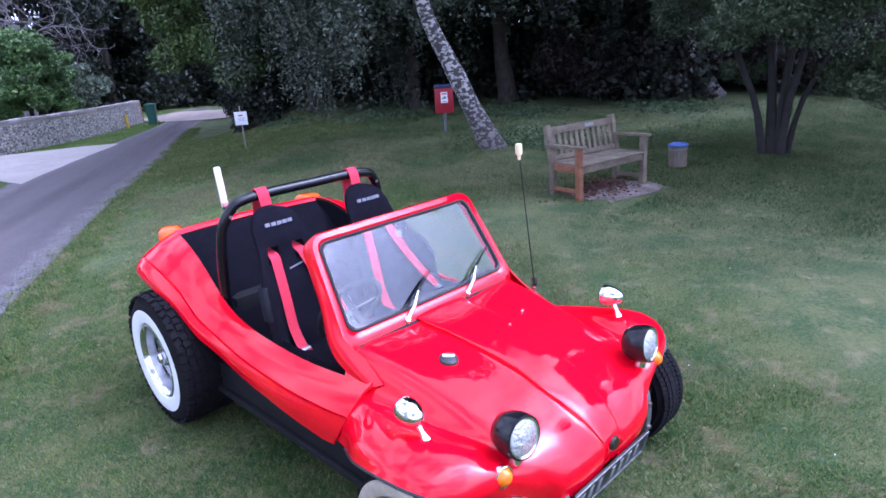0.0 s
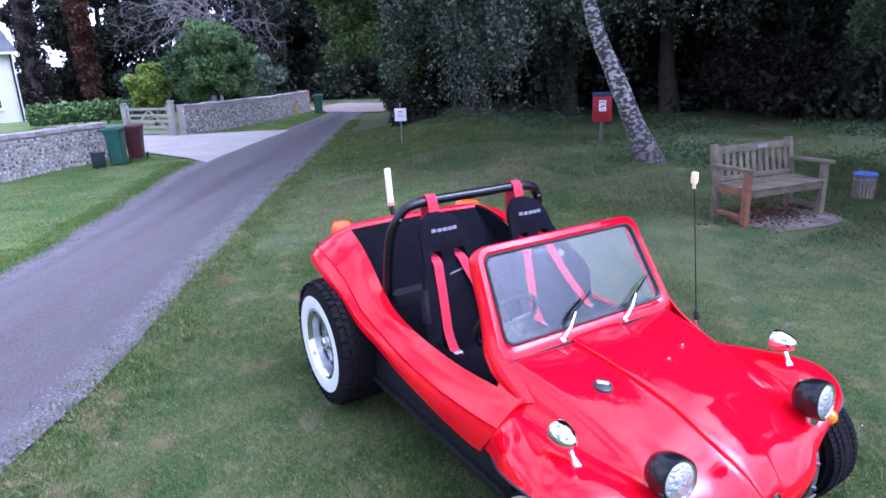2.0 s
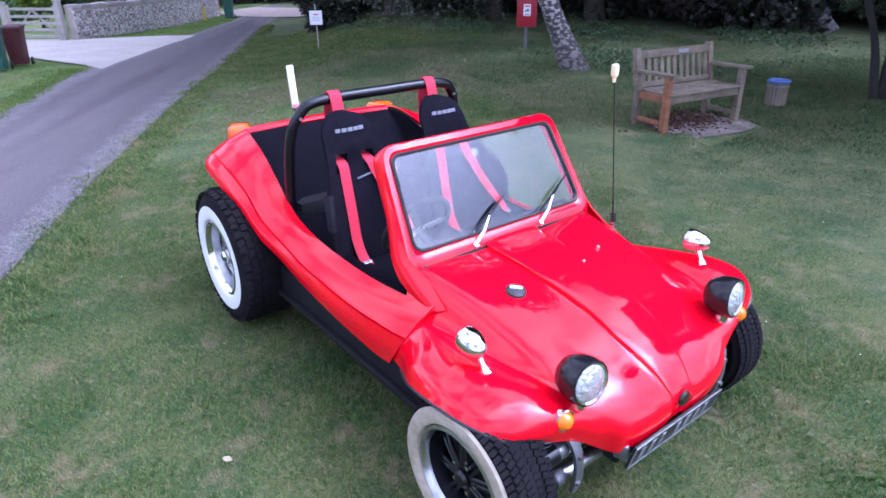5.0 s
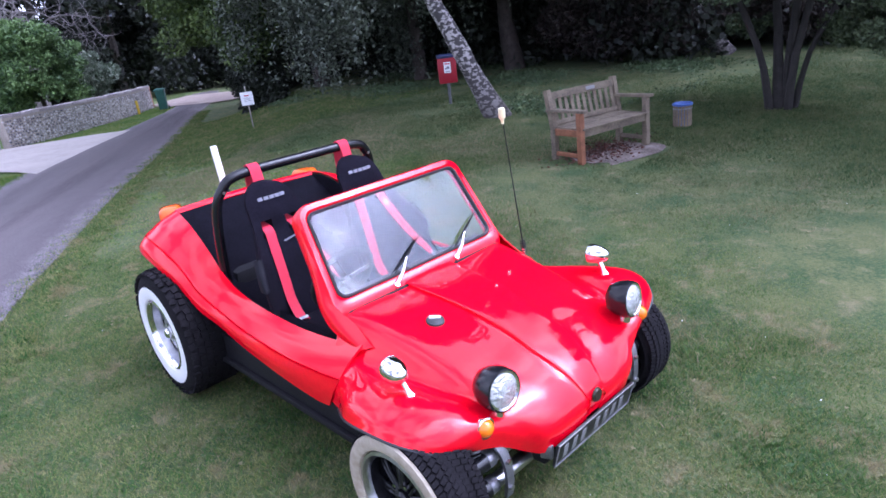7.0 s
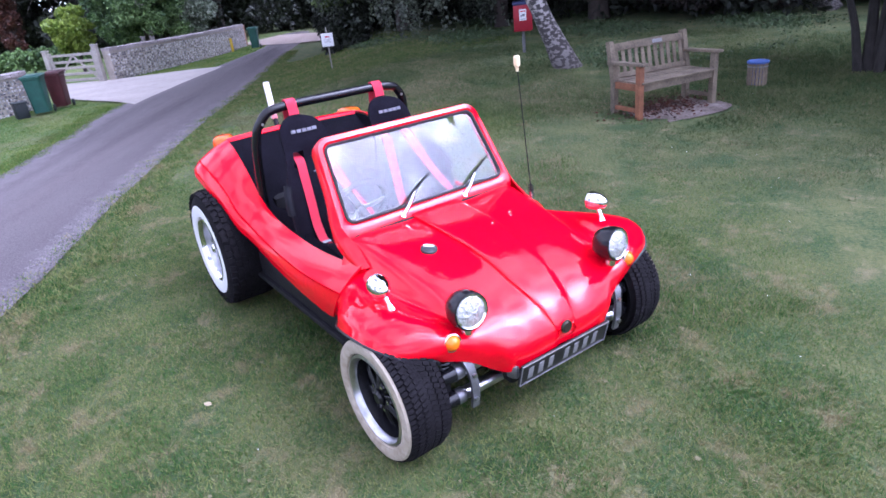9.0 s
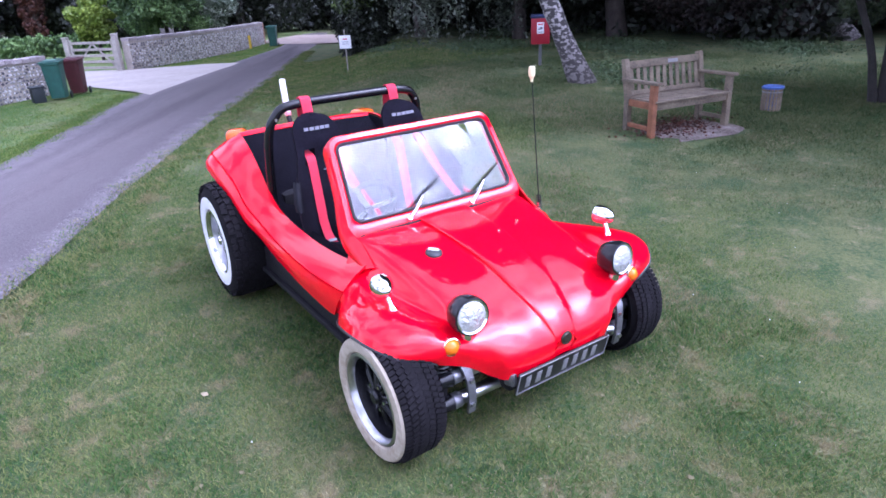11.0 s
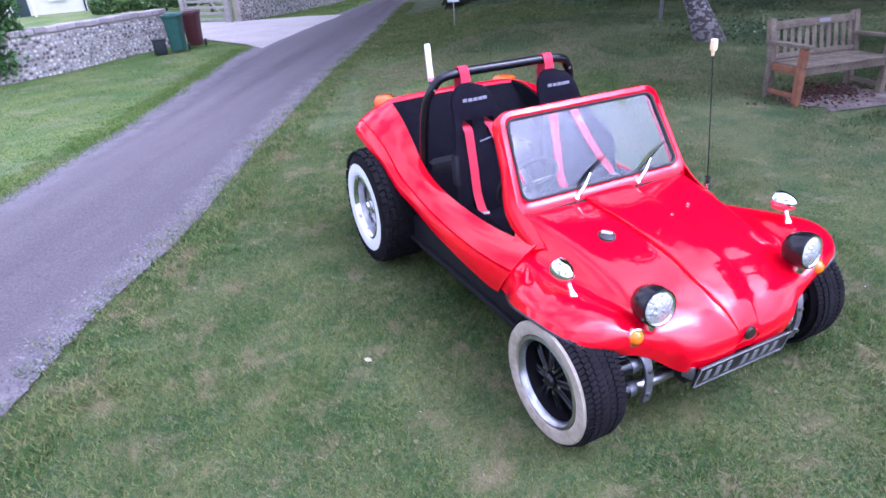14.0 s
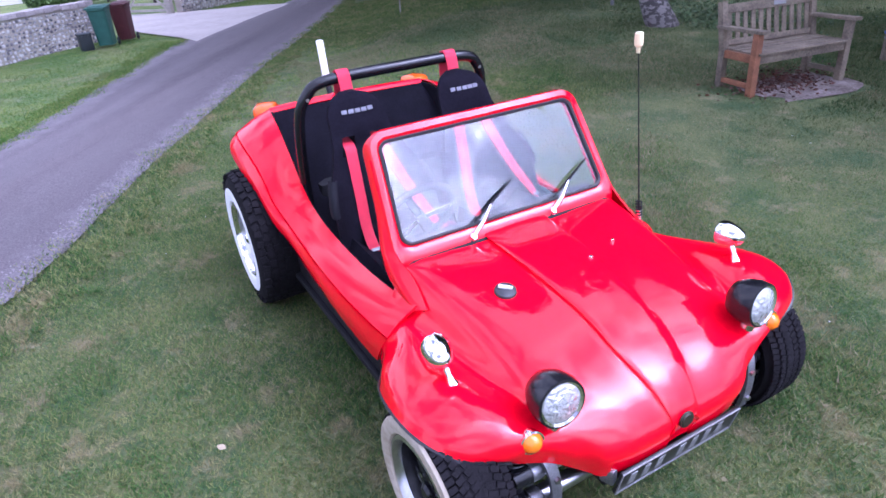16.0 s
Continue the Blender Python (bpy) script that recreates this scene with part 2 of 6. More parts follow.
VERGE_SOIL = material("verge_turf", (0.158, 0.196, 0.058), 0.9, second=(0.062, 0.126, 0.027), scale=0.9, detail_scale=34, bump=0.8, bump_scale=120)
DRY_BLADE = material("dry_grass_blades", (0.27, 0.235, 0.14), 0.7, second=(0.15, 0.17, 0.07), scale=0.8, detail_scale=6, random_by="island")


def straw_patches(m, straw, at=1.7, lo=0.53, hi=0.68, thin=False):
    """Strengthens a turf's green mottling and lets worn straw-coloured patches into it."""
    n, l = m.node_tree.nodes, m.node_tree.links
    b = n["Principled BSDF"]
    span = next(k for k in n if k.type == "MAP_RANGE")
    span.inputs["From Min"].default_value, span.inputs["From Max"].default_value = 0.82, 1.18
    co, t, fit, mix = (n.new("ShaderNode" + k) for k in ("TexCoord", "TexNoise", "MapRange", "MixRGB"))
    t.inputs["Scale"].default_value, t.inputs["Detail"].default_value, t.inputs["Roughness"].default_value = at, 7, 0.72
    fit.inputs["From Min"].default_value, fit.inputs["From Max"].default_value, fit.inputs["To Max"].default_value = lo, hi, 0.65
    l.new(co.outputs["Object"], t.inputs["Vector"])
    l.new(t.outputs["Fac"], fit.inputs["Value"])
    l.new(fit.outputs[0], mix.inputs[0])
    l.new(b.inputs["Base Color"].links[0].from_socket, mix.inputs[1])
    mix.inputs[2].default_value = (*straw, 1)
    l.new(mix.outputs[0], b.inputs["Base Color"])
    if thin:
        # daylight shines through the blades
        through_, both = n.new("ShaderNodeBsdfTranslucent"), n.new("ShaderNodeMixShader")
        both.inputs[0].default_value = 0.5
        l.new(mix.outputs[0], through_.inputs["Color"])
        l.new(b.outputs[0], both.inputs[1])
        l.new(through_.outputs[0], both.inputs[2])
        l.new(both.outputs[0], n["Material Output"].inputs["Surface"])


straw_patches(GRASS_SOIL, (0.215, 0.172, 0.098), 3.3, 0.53, 0.66)
straw_patches(GRASS_BLADE, (0.345, 0.270, 0.158), 3.3, 0.52, 0.63, True)
straw_patches(TUFT_BLADE, (0.170, 0.190, 0.080), 3.4, 0.56, 0.74, True)
straw_patches(ROUGH_SHADED_BLADE, (0.230, 0.200, 0.130), 1.6, 0.56, 0.74, True)
straw_patches(DRY_BLADE, (0.330, 0.285, 0.185), 2.6, 0.53, 0.74, True)
straw_patches(VERGE_SOIL, (0.26, 0.235, 0.14), 0.8, 0.52, 0.70)
straw_patches(VERGE_BLADE, (0.30, 0.27, 0.16), 0.8, 0.52, 0.70, True)
ASPHALT = material("worn_asphalt", (0.138, 0.115, 0.120), 0.9, second=(0.032, 0.027, 0.031), scale=0.8, detail_scale=60, bump=0.8, bump_scale=140)
an, al = ASPHALT.node_tree.nodes, ASPHALT.node_tree.links
# long faint streaks with the traffic, a pale gritty fringe at both edges
a_turn, a_map = an.new("ShaderNodeMapping"), an.new("ShaderNodeMapping")
a_turn.inputs["Rotation"].default_value = (0, 0, radians(29))
a_map.inputs["Scale"].default_value = (0.13, 1.9, 1)
a_co = an.new("ShaderNodeTexCoord")
al.new(a_co.outputs["Object"], a_turn.inputs["Vector"])
al.new(a_turn.outputs[0], a_map.inputs["Vector"])
al.new(a_map.outputs[0], next(k for k in an if k.type == "TEX_NOISE" and k.inputs["Scale"].default_value < 1).inputs["Vector"])
a_at = an.new("ShaderNodeAttribute")
a_at.attribute_name = "across"
a_wob, a_sum = an.new("ShaderNodeTexNoise"), an.new("ShaderNodeMath")
a_wob.inputs["Scale"].default_value, a_wob.inputs["Detail"].default_value = 3.5, 6
a_sum.operation = "MULTIPLY_ADD"
a_sum.inputs[1].default_value = 0.22
al.new(a_co.outputs["Object"], a_wob.inputs["Vector"])
al.new(a_wob.outputs["Fac"], a_sum.inputs[0])
al.new(a_at.outputs["Fac"], a_sum.inputs[2])
a_fr = an.new("ShaderNodeValToRGB")
for stop, shade in ((0.10, 1.0), (0.20, 0.75), (0.30, 0.18), (0.42, 0.35), (0.58, 0.0), (0.74, 0.22), (0.86, 0.12), (0.96, 0.6), (1.0, 1.0)):
    e = a_fr.color_ramp.elements[0] if stop == 0.10 else a_fr.color_ramp.elements[-1] if stop == 1.0 else a_fr.color_ramp.elements.new(stop)
    e.position, e.color = stop, (shade, shade, shade, 1)
al.new(a_sum.outputs[0], a_fr.inputs["Fac"])
a_grit, a_mix = an.new("ShaderNodeMixRGB"), an.new("ShaderNodeMixRGB")
a_spk = an.new("ShaderNodeTexVoronoi")
a_spk.inputs["Scale"].default_value = 70
al.new(a_co.outputs["Object"], a_spk.inputs["Vector"])
a_grit.inputs[1].default_value, a_grit.inputs[2].default_value = (0.21, 0.188, 0.195, 1), (0.14, 0.122, 0.128, 1)
al.new(a_spk.outputs["Distance"], a_grit.inputs[0])
al.new(a_fr.outputs["Color"], a_mix.inputs[0])
al.new(an["Principled BSDF"].inputs["Base Color"].links[0].from_socket, a_mix.inputs[1])
al.new(a_grit.outputs[0], a_mix.inputs[2])
al.new(a_mix.outputs[0], an["Principled BSDF"].inputs["Base Color"])
GRAVEL = material("verge_gravel", (0.215, 0.195, 0.20), 0.9, second=(0.08, 0.07, 0.075), scale=6, detail_scale=60, random_by="island")
CONCRETE = material("pale_concrete", (0.38, 0.34, 0.31), 0.9, vary=0.14, scale=0.8, bump=0.3, bump_scale=60)
TAN_GRAVEL = material("tan_gravel", (0.42, 0.34, 0.30), 0.95, second=(0.28, 0.22, 0.19), scale=2, detail_scale=30, bump=0.6, bump_scale=60)
PATH_EARTH = material("trodden_earth", (0.235, 0.20, 0.185), 0.95, second=(0.075, 0.055, 0.042), scale=5, detail_scale=30, bump=0.8, bump_scale=60)
FLINT = material("flint_stone", (0.62, 0.60, 0.60), 0.7, second=(0.09, 0.085, 0.10), scale=10, random_by="object", weight=1.0)
FLINT_FILL = material("flint_stone_fill", (0.62, 0.60, 0.60), 0.7, second=(0.09, 0.085, 0.10), scale=10, random_by="island", weight=1.0)
MORTAR = material("lime_mortar", (0.36, 0.32, 0.28), 0.95, vary=0.25, scale=3, bump=0.6, bump_scale=50)
COPING = material("coping_stone", (0.36, 0.32, 0.32), 0.9, vary=0.25, scale=5, bump=0.5, bump_scale=40, random_by="object")
BRICK = material("red_brick", (0.33, 0.16, 0.11), 0.9, vary=0.3, scale=8, random_by="object")
OLD_WOOD = material("weathered_teak", (0.205, 0.166, 0.118), 0.85, second=(0.085, 0.068, 0.050), scale=6, detail_scale=45, bump=0.35, bump_scale=90)
RED_WOOD = material("reddish_wood", (0.20, 0.082, 0.040), 0.8, vary=0.35, scale=9, bump=0.3, bump_scale=80)
GATE_WOOD = material("silvered_oak", (0.33, 0.305, 0.275), 0.85, vary=0.25, scale=6, bump=0.3, bump_scale=80)
BARK = material("dark_bark", (0.055, 0.045, 0.040), 0.95, vary=0.5, scale=7, bump=1.0, bump_scale=30)
# small tree's stems: shade from the crown is put into this bark colour
SHADED_BARK = material("shaded_bark", (0.020, 0.018, 0.016), 0.95, vary=0.4, scale=9, bump=1.0, bump_scale=30)
PALE_BARK = material("bare_pale_bark", (0.150, 0.132, 0.135), 0.9, vary=0.4, scale=9)
BIN_GREEN = material("green_bin_plastic", (0.022, 0.095, 0.075), 0.5, vary=0.2, scale=6)
BIN_BROWN = material("maroon_bin_plastic", (0.065, 0.012, 0.016), 0.5, vary=0.2, scale=6)
BIN_BLACK = material("black_bin_plastic", (0.012, 0.018, 0.022), 0.5, vary=0.2, scale=6)
BIN_RED = material("red_steel_paint", (0.30, 0.008, 0.022), 0.45, vary=0.15, scale=8)
BIN_BLUE_LID = material("dark_blue_lid", (0.02, 0.03, 0.09), 0.5)
BLUE_BAG = material("blue_liner", (0.055, 0.105, 0.30), 0.45, vary=0.3, scale=30)
SIGN_WHITE = material("white_sign", (0.80, 0.80, 0.82), 0.5, vary=0.03, scale=8)
SIGN_RED = material("red_print", (0.55, 0.03, 0.06), 0.5)
PRINT_GREY = material("grey_print", (0.22, 0.22, 0.25), 0.6)
RENDER_WALL = material("cream_render", (0.60, 0.575, 0.53), 0.9, vary=0.08, scale=1.2, bump=0.2, bump_scale=40)
SLATE = material("grey_slate", (0.085, 0.085, 0.105), 0.6, vary=0.3, scale=3, random_by="object")
WHITE_PAINT = material("white_joinery_paint", (0.78, 0.78, 0.78), 0.5, vary=0.04, scale=5)
DARK_GLASS = material("window_glass", (0.03, 0.035, 0.045), 0.06, spec=0.7)
POST_YELLOW = material("yellow_marker_paint", (0.55, 0.38, 0.03), 0.6)

# birch bark: white with dark, broken bands and a rough black foot
BIRCH = bpy.data.materials.new("birch_bark")
BIRCH.use_nodes = True
bn, bl = BIRCH.node_tree.nodes, BIRCH.node_tree.links
b_co, b_map, b_no, b_ramp, b_mix = (bn.new("ShaderNode" + k) for k in ("TexCoord", "Mapping", "TexNoise", "ValToRGB", "Bump"))
b_map.inputs["Scale"].default_value = (6, 6, 10)
b_no.inputs["Scale"].default_value, b_no.inputs["Detail"].default_value = 2.2, 6
b_ramp.color_ramp.elements[0].position, b_ramp.color_ramp.elements[0].color = 0.48, (0.040, 0.036, 0.036, 1)
b_ramp.color_ramp.elements[1].position, b_ramp.color_ramp.elements[1].color = 0.56, (0.34, 0.315, 0.305, 1)
bl.new(b_co.outputs["Object"], b_map.inputs["Vector"])
bl.new(b_map.outputs[0], b_no.inputs["Vector"])
bl.new(b_no.outputs["Fac"], b_ramp.inputs["Fac"])
b_sep, b_rng, b_sum, b_foot = (bn.new("ShaderNode" + k) for k in ("SeparateXYZ", "MapRange", "Math", "MixRGB"))
b_rng.inputs["From Min"].default_value, b_rng.inputs["From Max"].default_value, b_rng.inputs["To Min"].default_value, b_rng.inputs["To Max"].default_value = 0.2, 1.3, 0.50, -0.25
b_sum.operation, b_sum.use_clamp = "MULTIPLY_ADD", True
b_foot.inputs[2].default_value = (0.050, 0.043, 0.040, 1)
bl.new(b_co.outputs["Object"], b_sep.inputs[0])
bl.new(b_sep.outputs["Z"], b_rng.inputs["Value"])
bl.new(b_no.outputs["Fac"], b_sum.inputs[0])
b_sum.inputs[1].default_value = 0.4
bl.new(b_rng.outputs[0], b_sum.inputs[2])
bl.new(b_sum.outputs[0], b_foot.inputs[0])
bl.new(b_ramp.outputs["Color"], b_foot.inputs[1])
bl.new(b_foot.outputs[0], bn["Principled BSDF"].inputs["Base Color"])
bl.new(b_no.outputs["Fac"], b_mix.inputs["Height"])
bl.new(b_mix.outputs[0], bn["Principled BSDF"].inputs["Normal"])
bn["Principled BSDF"].inputs["Roughness"].default_value = 0.85


def leaf_material(name, hi, lo, rough=0.5):
    return material(name, hi, rough, second=lo, scale=0.6, detail_scale=4, random_by="island", spec=0.35)


LEAF_BIRCH = leaf_material("birch_leaves", (0.155, 0.180, 0.132), (0.028, 0.038, 0.026))
# near-black: the deep shade inside the wood is put into this leaf colour
LEAF_WOOD_SHADE = leaf_material("shaded_wood_leaves", (0.022, 0.029, 0.017), (0.004, 0.006, 0.004))
LEAF_GREEN = leaf_material("beech_leaves", (0.135, 0.190, 0.050), (0.026, 0.050, 0.014))
LEAF_BUSH = leaf_material("bush_leaves", (0.150, 0.240, 0.078), (0.022, 0.056, 0.020))
LEAF_LIME = leaf_material("lime_shrub_leaves", (0.24, 0.31, 0.05), (0.08, 0.14, 0.02))
LEAF_HEDGE = leaf_material("laurel_leaves", (0.085, 0.185, 0.050), (0.020, 0.060, 0.014), 0.35)
LEAF_PALE = leaf_material("silvery_shrub_leaves", (0.25, 0.29, 0.22), (0.05, 0.08, 0.04))
LEAF_BROWN = leaf_material("russet_needles", (0.110, 0.040, 0.026), (0.030, 0.012, 0.009))
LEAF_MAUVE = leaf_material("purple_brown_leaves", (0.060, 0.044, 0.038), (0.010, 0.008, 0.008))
# upper-crown leaves; the shade on their undersides is put into the colour
LEAF_SHADE = leaf_material("shaded_crown_leaves", (0.050, 0.075, 0.038), (0.010, 0.018, 0.010))
LEAF_THORN = leaf_material("hawthorn_leaves", (0.100, 0.135, 0.062), (0.016, 0.028, 0.014))
LEAF_IVY = leaf_material("ivy_leaves", (0.085, 0.130, 0.056), (0.030, 0.058, 0.022))

rng = np.random.default_rng(7)


def axis_steps(lo, hi, near_lo, near_hi, fine, grow=1.22):
    a = list(np.arange(near_lo, near_hi + fine / 2, fine))
    step = fine
    while a[-1] < hi:
        step *= grow
        a.append(a[-1] + step)
    step = fine
    while a[0] > lo:
        step *= grow
        a.insert(0, a[0] - step)
    return np.array(a)


# the lane: its two edges, and the way between them
RIGHT_EDGE = spline([(14, -9.8, 0), (6, -5.9, 0), (-0.45, -2.85, 0), (-2.0, -1.95, 0), (-4.9, -0.5, 0), (-8.4, 1.25, 0), (-13.7, 4.15, 0), (-21.8, 8.4, 0), (-28, 11.9, 0), (-37, 16.5, 0)], 14)
LEFT_EDGE = spline([(13, -12.3, 0), (5, -8.2, 0), (-1.6, -4.6, 0), (-3.4, -3.5, 0), (-6.0, -2.3, 0), (-9.6, -0.85, 0), (-14, 1.0, 0), (-22, 6.1, 0), (-28, 9.9, 0), (-38, 15.2, 0)], 14)


def road_side(x, y):
    """Metres to the tree side of the lane's right edge (minus: on the lane or beyond)."""
    return 0.88 * (y - np.interp(x, [p.x for p in RIGHT_EDGE[::-1]], [p.y for p in RIGHT_EDGE[::-1]]))


def verge_side(x, y):
    """Metres to the garden side of the lane's left edge."""
    return 0.88 * (np.interp(x, [p.x for p in LEFT_EDGE[::-1]], [p.y for p in LEFT_EDGE[::-1]]) - y)


gx, gy = axis_steps(-600, 600, -30, 6, 0.3), axis_steps(-600, 600, -9, 26, 0.3)
GX, GY = np.meshgrid(gx, gy, indexing="ij")
GZ = ground_z(GX, GY)
for px, py, amp in ((0.7, 0.5, 0.014), (1.9, 1.3, 0.010), (0.31, 0.43, 0.02)):
    GZ += amp * np.sin(px * GX + 1.3) * np.sin(py * GY + 0.7) * ease((np.hypot(GX, GY) - 1.5) / 3) * ease((0.5 * (GX + 1.4) + 0.866 * (GY + 2.05) - 0.5) / 1.5)
idx = np.arange(GX.size).reshape(GX.shape)
quads = np.stack([idx[:-1, :-1], idx[1:, :-1], idx[1:, 1:], idx[:-1, 1:]], -1).reshape(-1, 4)
ground = tagged(arrays("ground", np.stack([GX, GY, GZ - 0.006], -1).reshape(-1, 3), quads, GRASS_SOIL, smooth=True), "mown grass lawn, patchy green and straw", "ground", kind="structure")

ground.data.materials.append(VERGE_SOIL)
mid = np.stack([GX, GY], -1).reshape(-1, 2)[quads].mean(1)
ground.data.polygons.foreach_set("material_index", (verge_side(mid[:, 0], mid[:, 1]) > -1.2).astype(np.int32))

def strip(name, left, right, across, lift, mat, wobble=0.0, label="", category=""):
    v = []
    for k, (a, b) in enumerate(zip(left, right)):
        wa, wb = (noise.noise((k * 0.4, 3.1, 0)) * wobble, noise.noise((k * 0.4, 9.7, 0)) * wobble)
        d = (b - a).normalized()
        a2, b2 = a + d * wa, b + d * wb
        for j in range(across + 1):
            p = a2.lerp(b2, j / across)
            crown = 0.03 * (1 - (2 * j / across - 1) ** 2)
            v.append((p.x, p.y, gz(p.x, p.y) + lift + crown))
    n = across + 1
    f = [(k * n + j, k * n + j + 1, (k + 1) * n + j + 1, (k + 1) * n + j) for k in range(len(left) - 1) for j in range(across)]
    ob = tagged(arrays(name, v, f, mat, smooth=True), label, category, kind="structure")
    at = ob.data.attributes.new("across", "FLOAT", "POINT")
    at.data.foreach_set("value", [0.02 + 0.86 * (i % n) / across for i in range(len(v))])
    return ob


strip("road", LEFT_EDGE, RIGHT_EDGE, 16, 0.016, ASPHALT, 0.07, "narrow worn grey asphalt lane", "road")

# concrete apron in front of the gate
bm = bmesh.new()
apron = [(-24.9, 0.3), (-17.6, 0.25), (-14.6, 0.95), (-13.2, 1.1), (-13.6, 1.9), (-16.5, 3.6), (-20.4, 5.6), (-21.5, 4.6), (-22.6, 2.4)]
bm.faces.new([bm.verts.new((x, y, gz(x, y) + 0.012)) for x, y in apron])
bmesh.ops.triangulate(bm, faces=bm.faces)
for _ in range(4):
    bmesh.ops.subdivide_edges(bm, edges=bm.edges[:], cuts=1, use_grid_fill=True)
bmesh.ops.triangulate(bm, faces=bm.faces)
for v in bm.verts:
    v.co.z = gz(v.co.x, v.co.y) + 0.030
tagged(part("driveway", bm, CONCRETE), "pale concrete driveway apron before the gate", "driveway", kind="structure")


def on_apron(x, y):
    """Which of the places lie on the concrete."""
    inside = np.zeros(len(x), bool)
    for (x0, y0), (x1, y1) in zip(apron, apron[1:] + apron[:1]):
        if y0 != y1:
            inside ^= ((y0 > y) != (y1 > y)) & (x < (x1 - x0) * (y - y0) / (y1 - y0) + x0)
    return inside


# pale gravel drive that leaves the lane at its bend
bm = bmesh.new()
drive = [(-29.4, 10.2), (-26.4, 11.3), (-25.5, 12.4), (-30, 16.5), (-36.5, 14.2), (-33, 10.6)]
bm.faces.new([bm.verts.new((x, y, gz(x, y) + 0.05)) for x, y in drive])
bmesh.ops.triangulate(bm, faces=bm.faces)
for _ in range(3):
    bmesh.ops.subdivide_edges(bm, edges=bm.edges[:], cuts=1, use_grid_fill=True)
bmesh.ops.triangulate(bm, faces=bm.faces)
for v in bm.verts:
    v.co.z = gz(v.co.x, v.co.y) + 0.055
tagged(part("drive", bm, TAN_GRAVEL), "tan gravel drive at the lane's bend", "driveway", kind="structure")

# worn earth and slab before the bench
bm = bmesh.new()
for k, (cx, cy, sx, sy, turn) in enumerate(((-1.33, 4.87, 0.24, 0.54, -10), (-1.56, 4.80, 0.26, 0.54, -10))):
    ring = []
    for j in range(40):
        a = 2 * math.pi * j / 40
        r = 1 + 0.22 * noise.noise((math.cos(a) * 2, math.sin(a) * 2, k))
        q = Matrix.Rotation(radians(turn), 2) @ Vector((math.copysign(abs(math.cos(a)) ** 0.6, math.cos(a)) * sx * r, math.copysign(abs(math.sin(a)) ** 0.6, math.sin(a)) * sy * r))
        ring.append(bm.verts.new((cx + q.x, cy + q.y, gz(cx + q.x, cy + q.y) + 0.010 + 0.004 * k)))
    mid = bm.verts.new((cx, cy, gz(cx, cy) + 0.014 + 0.004 * k))
    for j in range(40):
        bm.faces.new((ring[j], ring[(j + 1) % 40], mid))
tagged(part("path", bm, PATH_EARTH), "worn patch of bare earth under the bench", "bare earth", kind="structure")


def gravel_band():
    """Loose stones along both edges of the lane."""
    v, f = [], []
    for edge, sign, first, last in ((RIGHT_EDGE, -1, 20, 100), (LEFT_EDGE, 1, 30, 84)):
        for k in range(first, last):
            a, b = edge[k], edge[k + 1]
            n = int((b - a).length * ((1000 if sign < 0 else 500) if k < 70 else 120))
            side = Vector((-(b - a).y, (b - a).x, 0)).normalized() * sign
            for _ in range(n):
                p = a.lerp(b, rng.random()) - side * (abs(rng.normal(0, 0.17)) - 0.03)
                s = rng.uniform(0.003, 0.012)
                z = gz(p.x, p.y) + 0.026
                k0 = len(v)
                for dx, dy, dz in ((1, 0, 0), (0, 1, 0), (-1, 0, 0), (0, -1, 0), (0, 0, 0.8)):
                    v.append((p.x + s * dx * rng.uniform(0.7, 1.3), p.y + s * dy * rng.uniform(0.7, 1.3), z + s * dz))
                f += [(k0, k0 + 1, k0 + 4), (k0 + 1, k0 + 2, k0 + 4), (k0 + 2, k0 + 3, k0 + 4), (k0 + 3, k0, k0 + 4)]
    tagged(arrays("gravel", v, f, GRAVEL), "loose pale gravel along the lane edges", "gravel", kind="stuff")


gravel_band()

def blades(name, mat, n, lo, hi, region, label, width=0.004, lean=0.5, keep=None, soft=1.0):
    x, y = rng.uniform(region[0], region[1], n), rng.uniform(region[2], region[3], n)
    side = road_side(x, y)
    fade = np.minimum(np.minimum(x - region[0], region[1] - x), np.minimum(y - region[2], region[3] - y)) / soft
    ok = ((side > 0.02 + 0.30 * rng.random(n) ** 2 + 0.08 * np.sin(x * 4) * np.sin(x * 1.7)) | (verge_side(x, y) > 0.05)) & (rng.random(n) < fade)
    if keep is not None:
        ok &= keep(x, y)
    ok &= ~on_apron(x, y)
    x, y = x[ok], y[ok]
    grow_blades(name, mat, x, y, lo, hi, label, width, lean)


def grow_blades(name, mat, x, y, lo, hi, label, width, lean, lift=-0.008):
    n = len(x)
    clump = 0.5 + 0.5 * np.sin(x * 3.1 + np.sin(y * 2.3) * 1.7) * np.sin(y * 2.7 + 1.1)
    h = rng.uniform(lo, hi, n) * (0.7 + 0.5 * clump)
    a = rng.uniform(0, 2 * np.pi, n)
    b = a + np.pi / 2 + rng.normal(0, 0.35, n)
    z = ground_z(x, y) + lift
    w = width * rng.uniform(0.7, 1.4, n)
    base = np.stack([x, y, z], -1)
    side = np.stack([np.cos(a) * w, np.sin(a) * w, 0 * w], -1)
    tip = base + np.stack([np.cos(b) * h * lean, np.sin(b) * h * lean, h], -1)
    v = np.stack([base - side, base + side, tip], 1).reshape(-1, 3)
    tagged(arrays(name, v, np.arange(3 * n).reshape(-1, 3), mat), label, "grass", kind="stuff")


def bare(x, y):
    return ~((np.abs(x + 1.45) < 0.45) & (np.abs(y - 4.82) < 0.58))


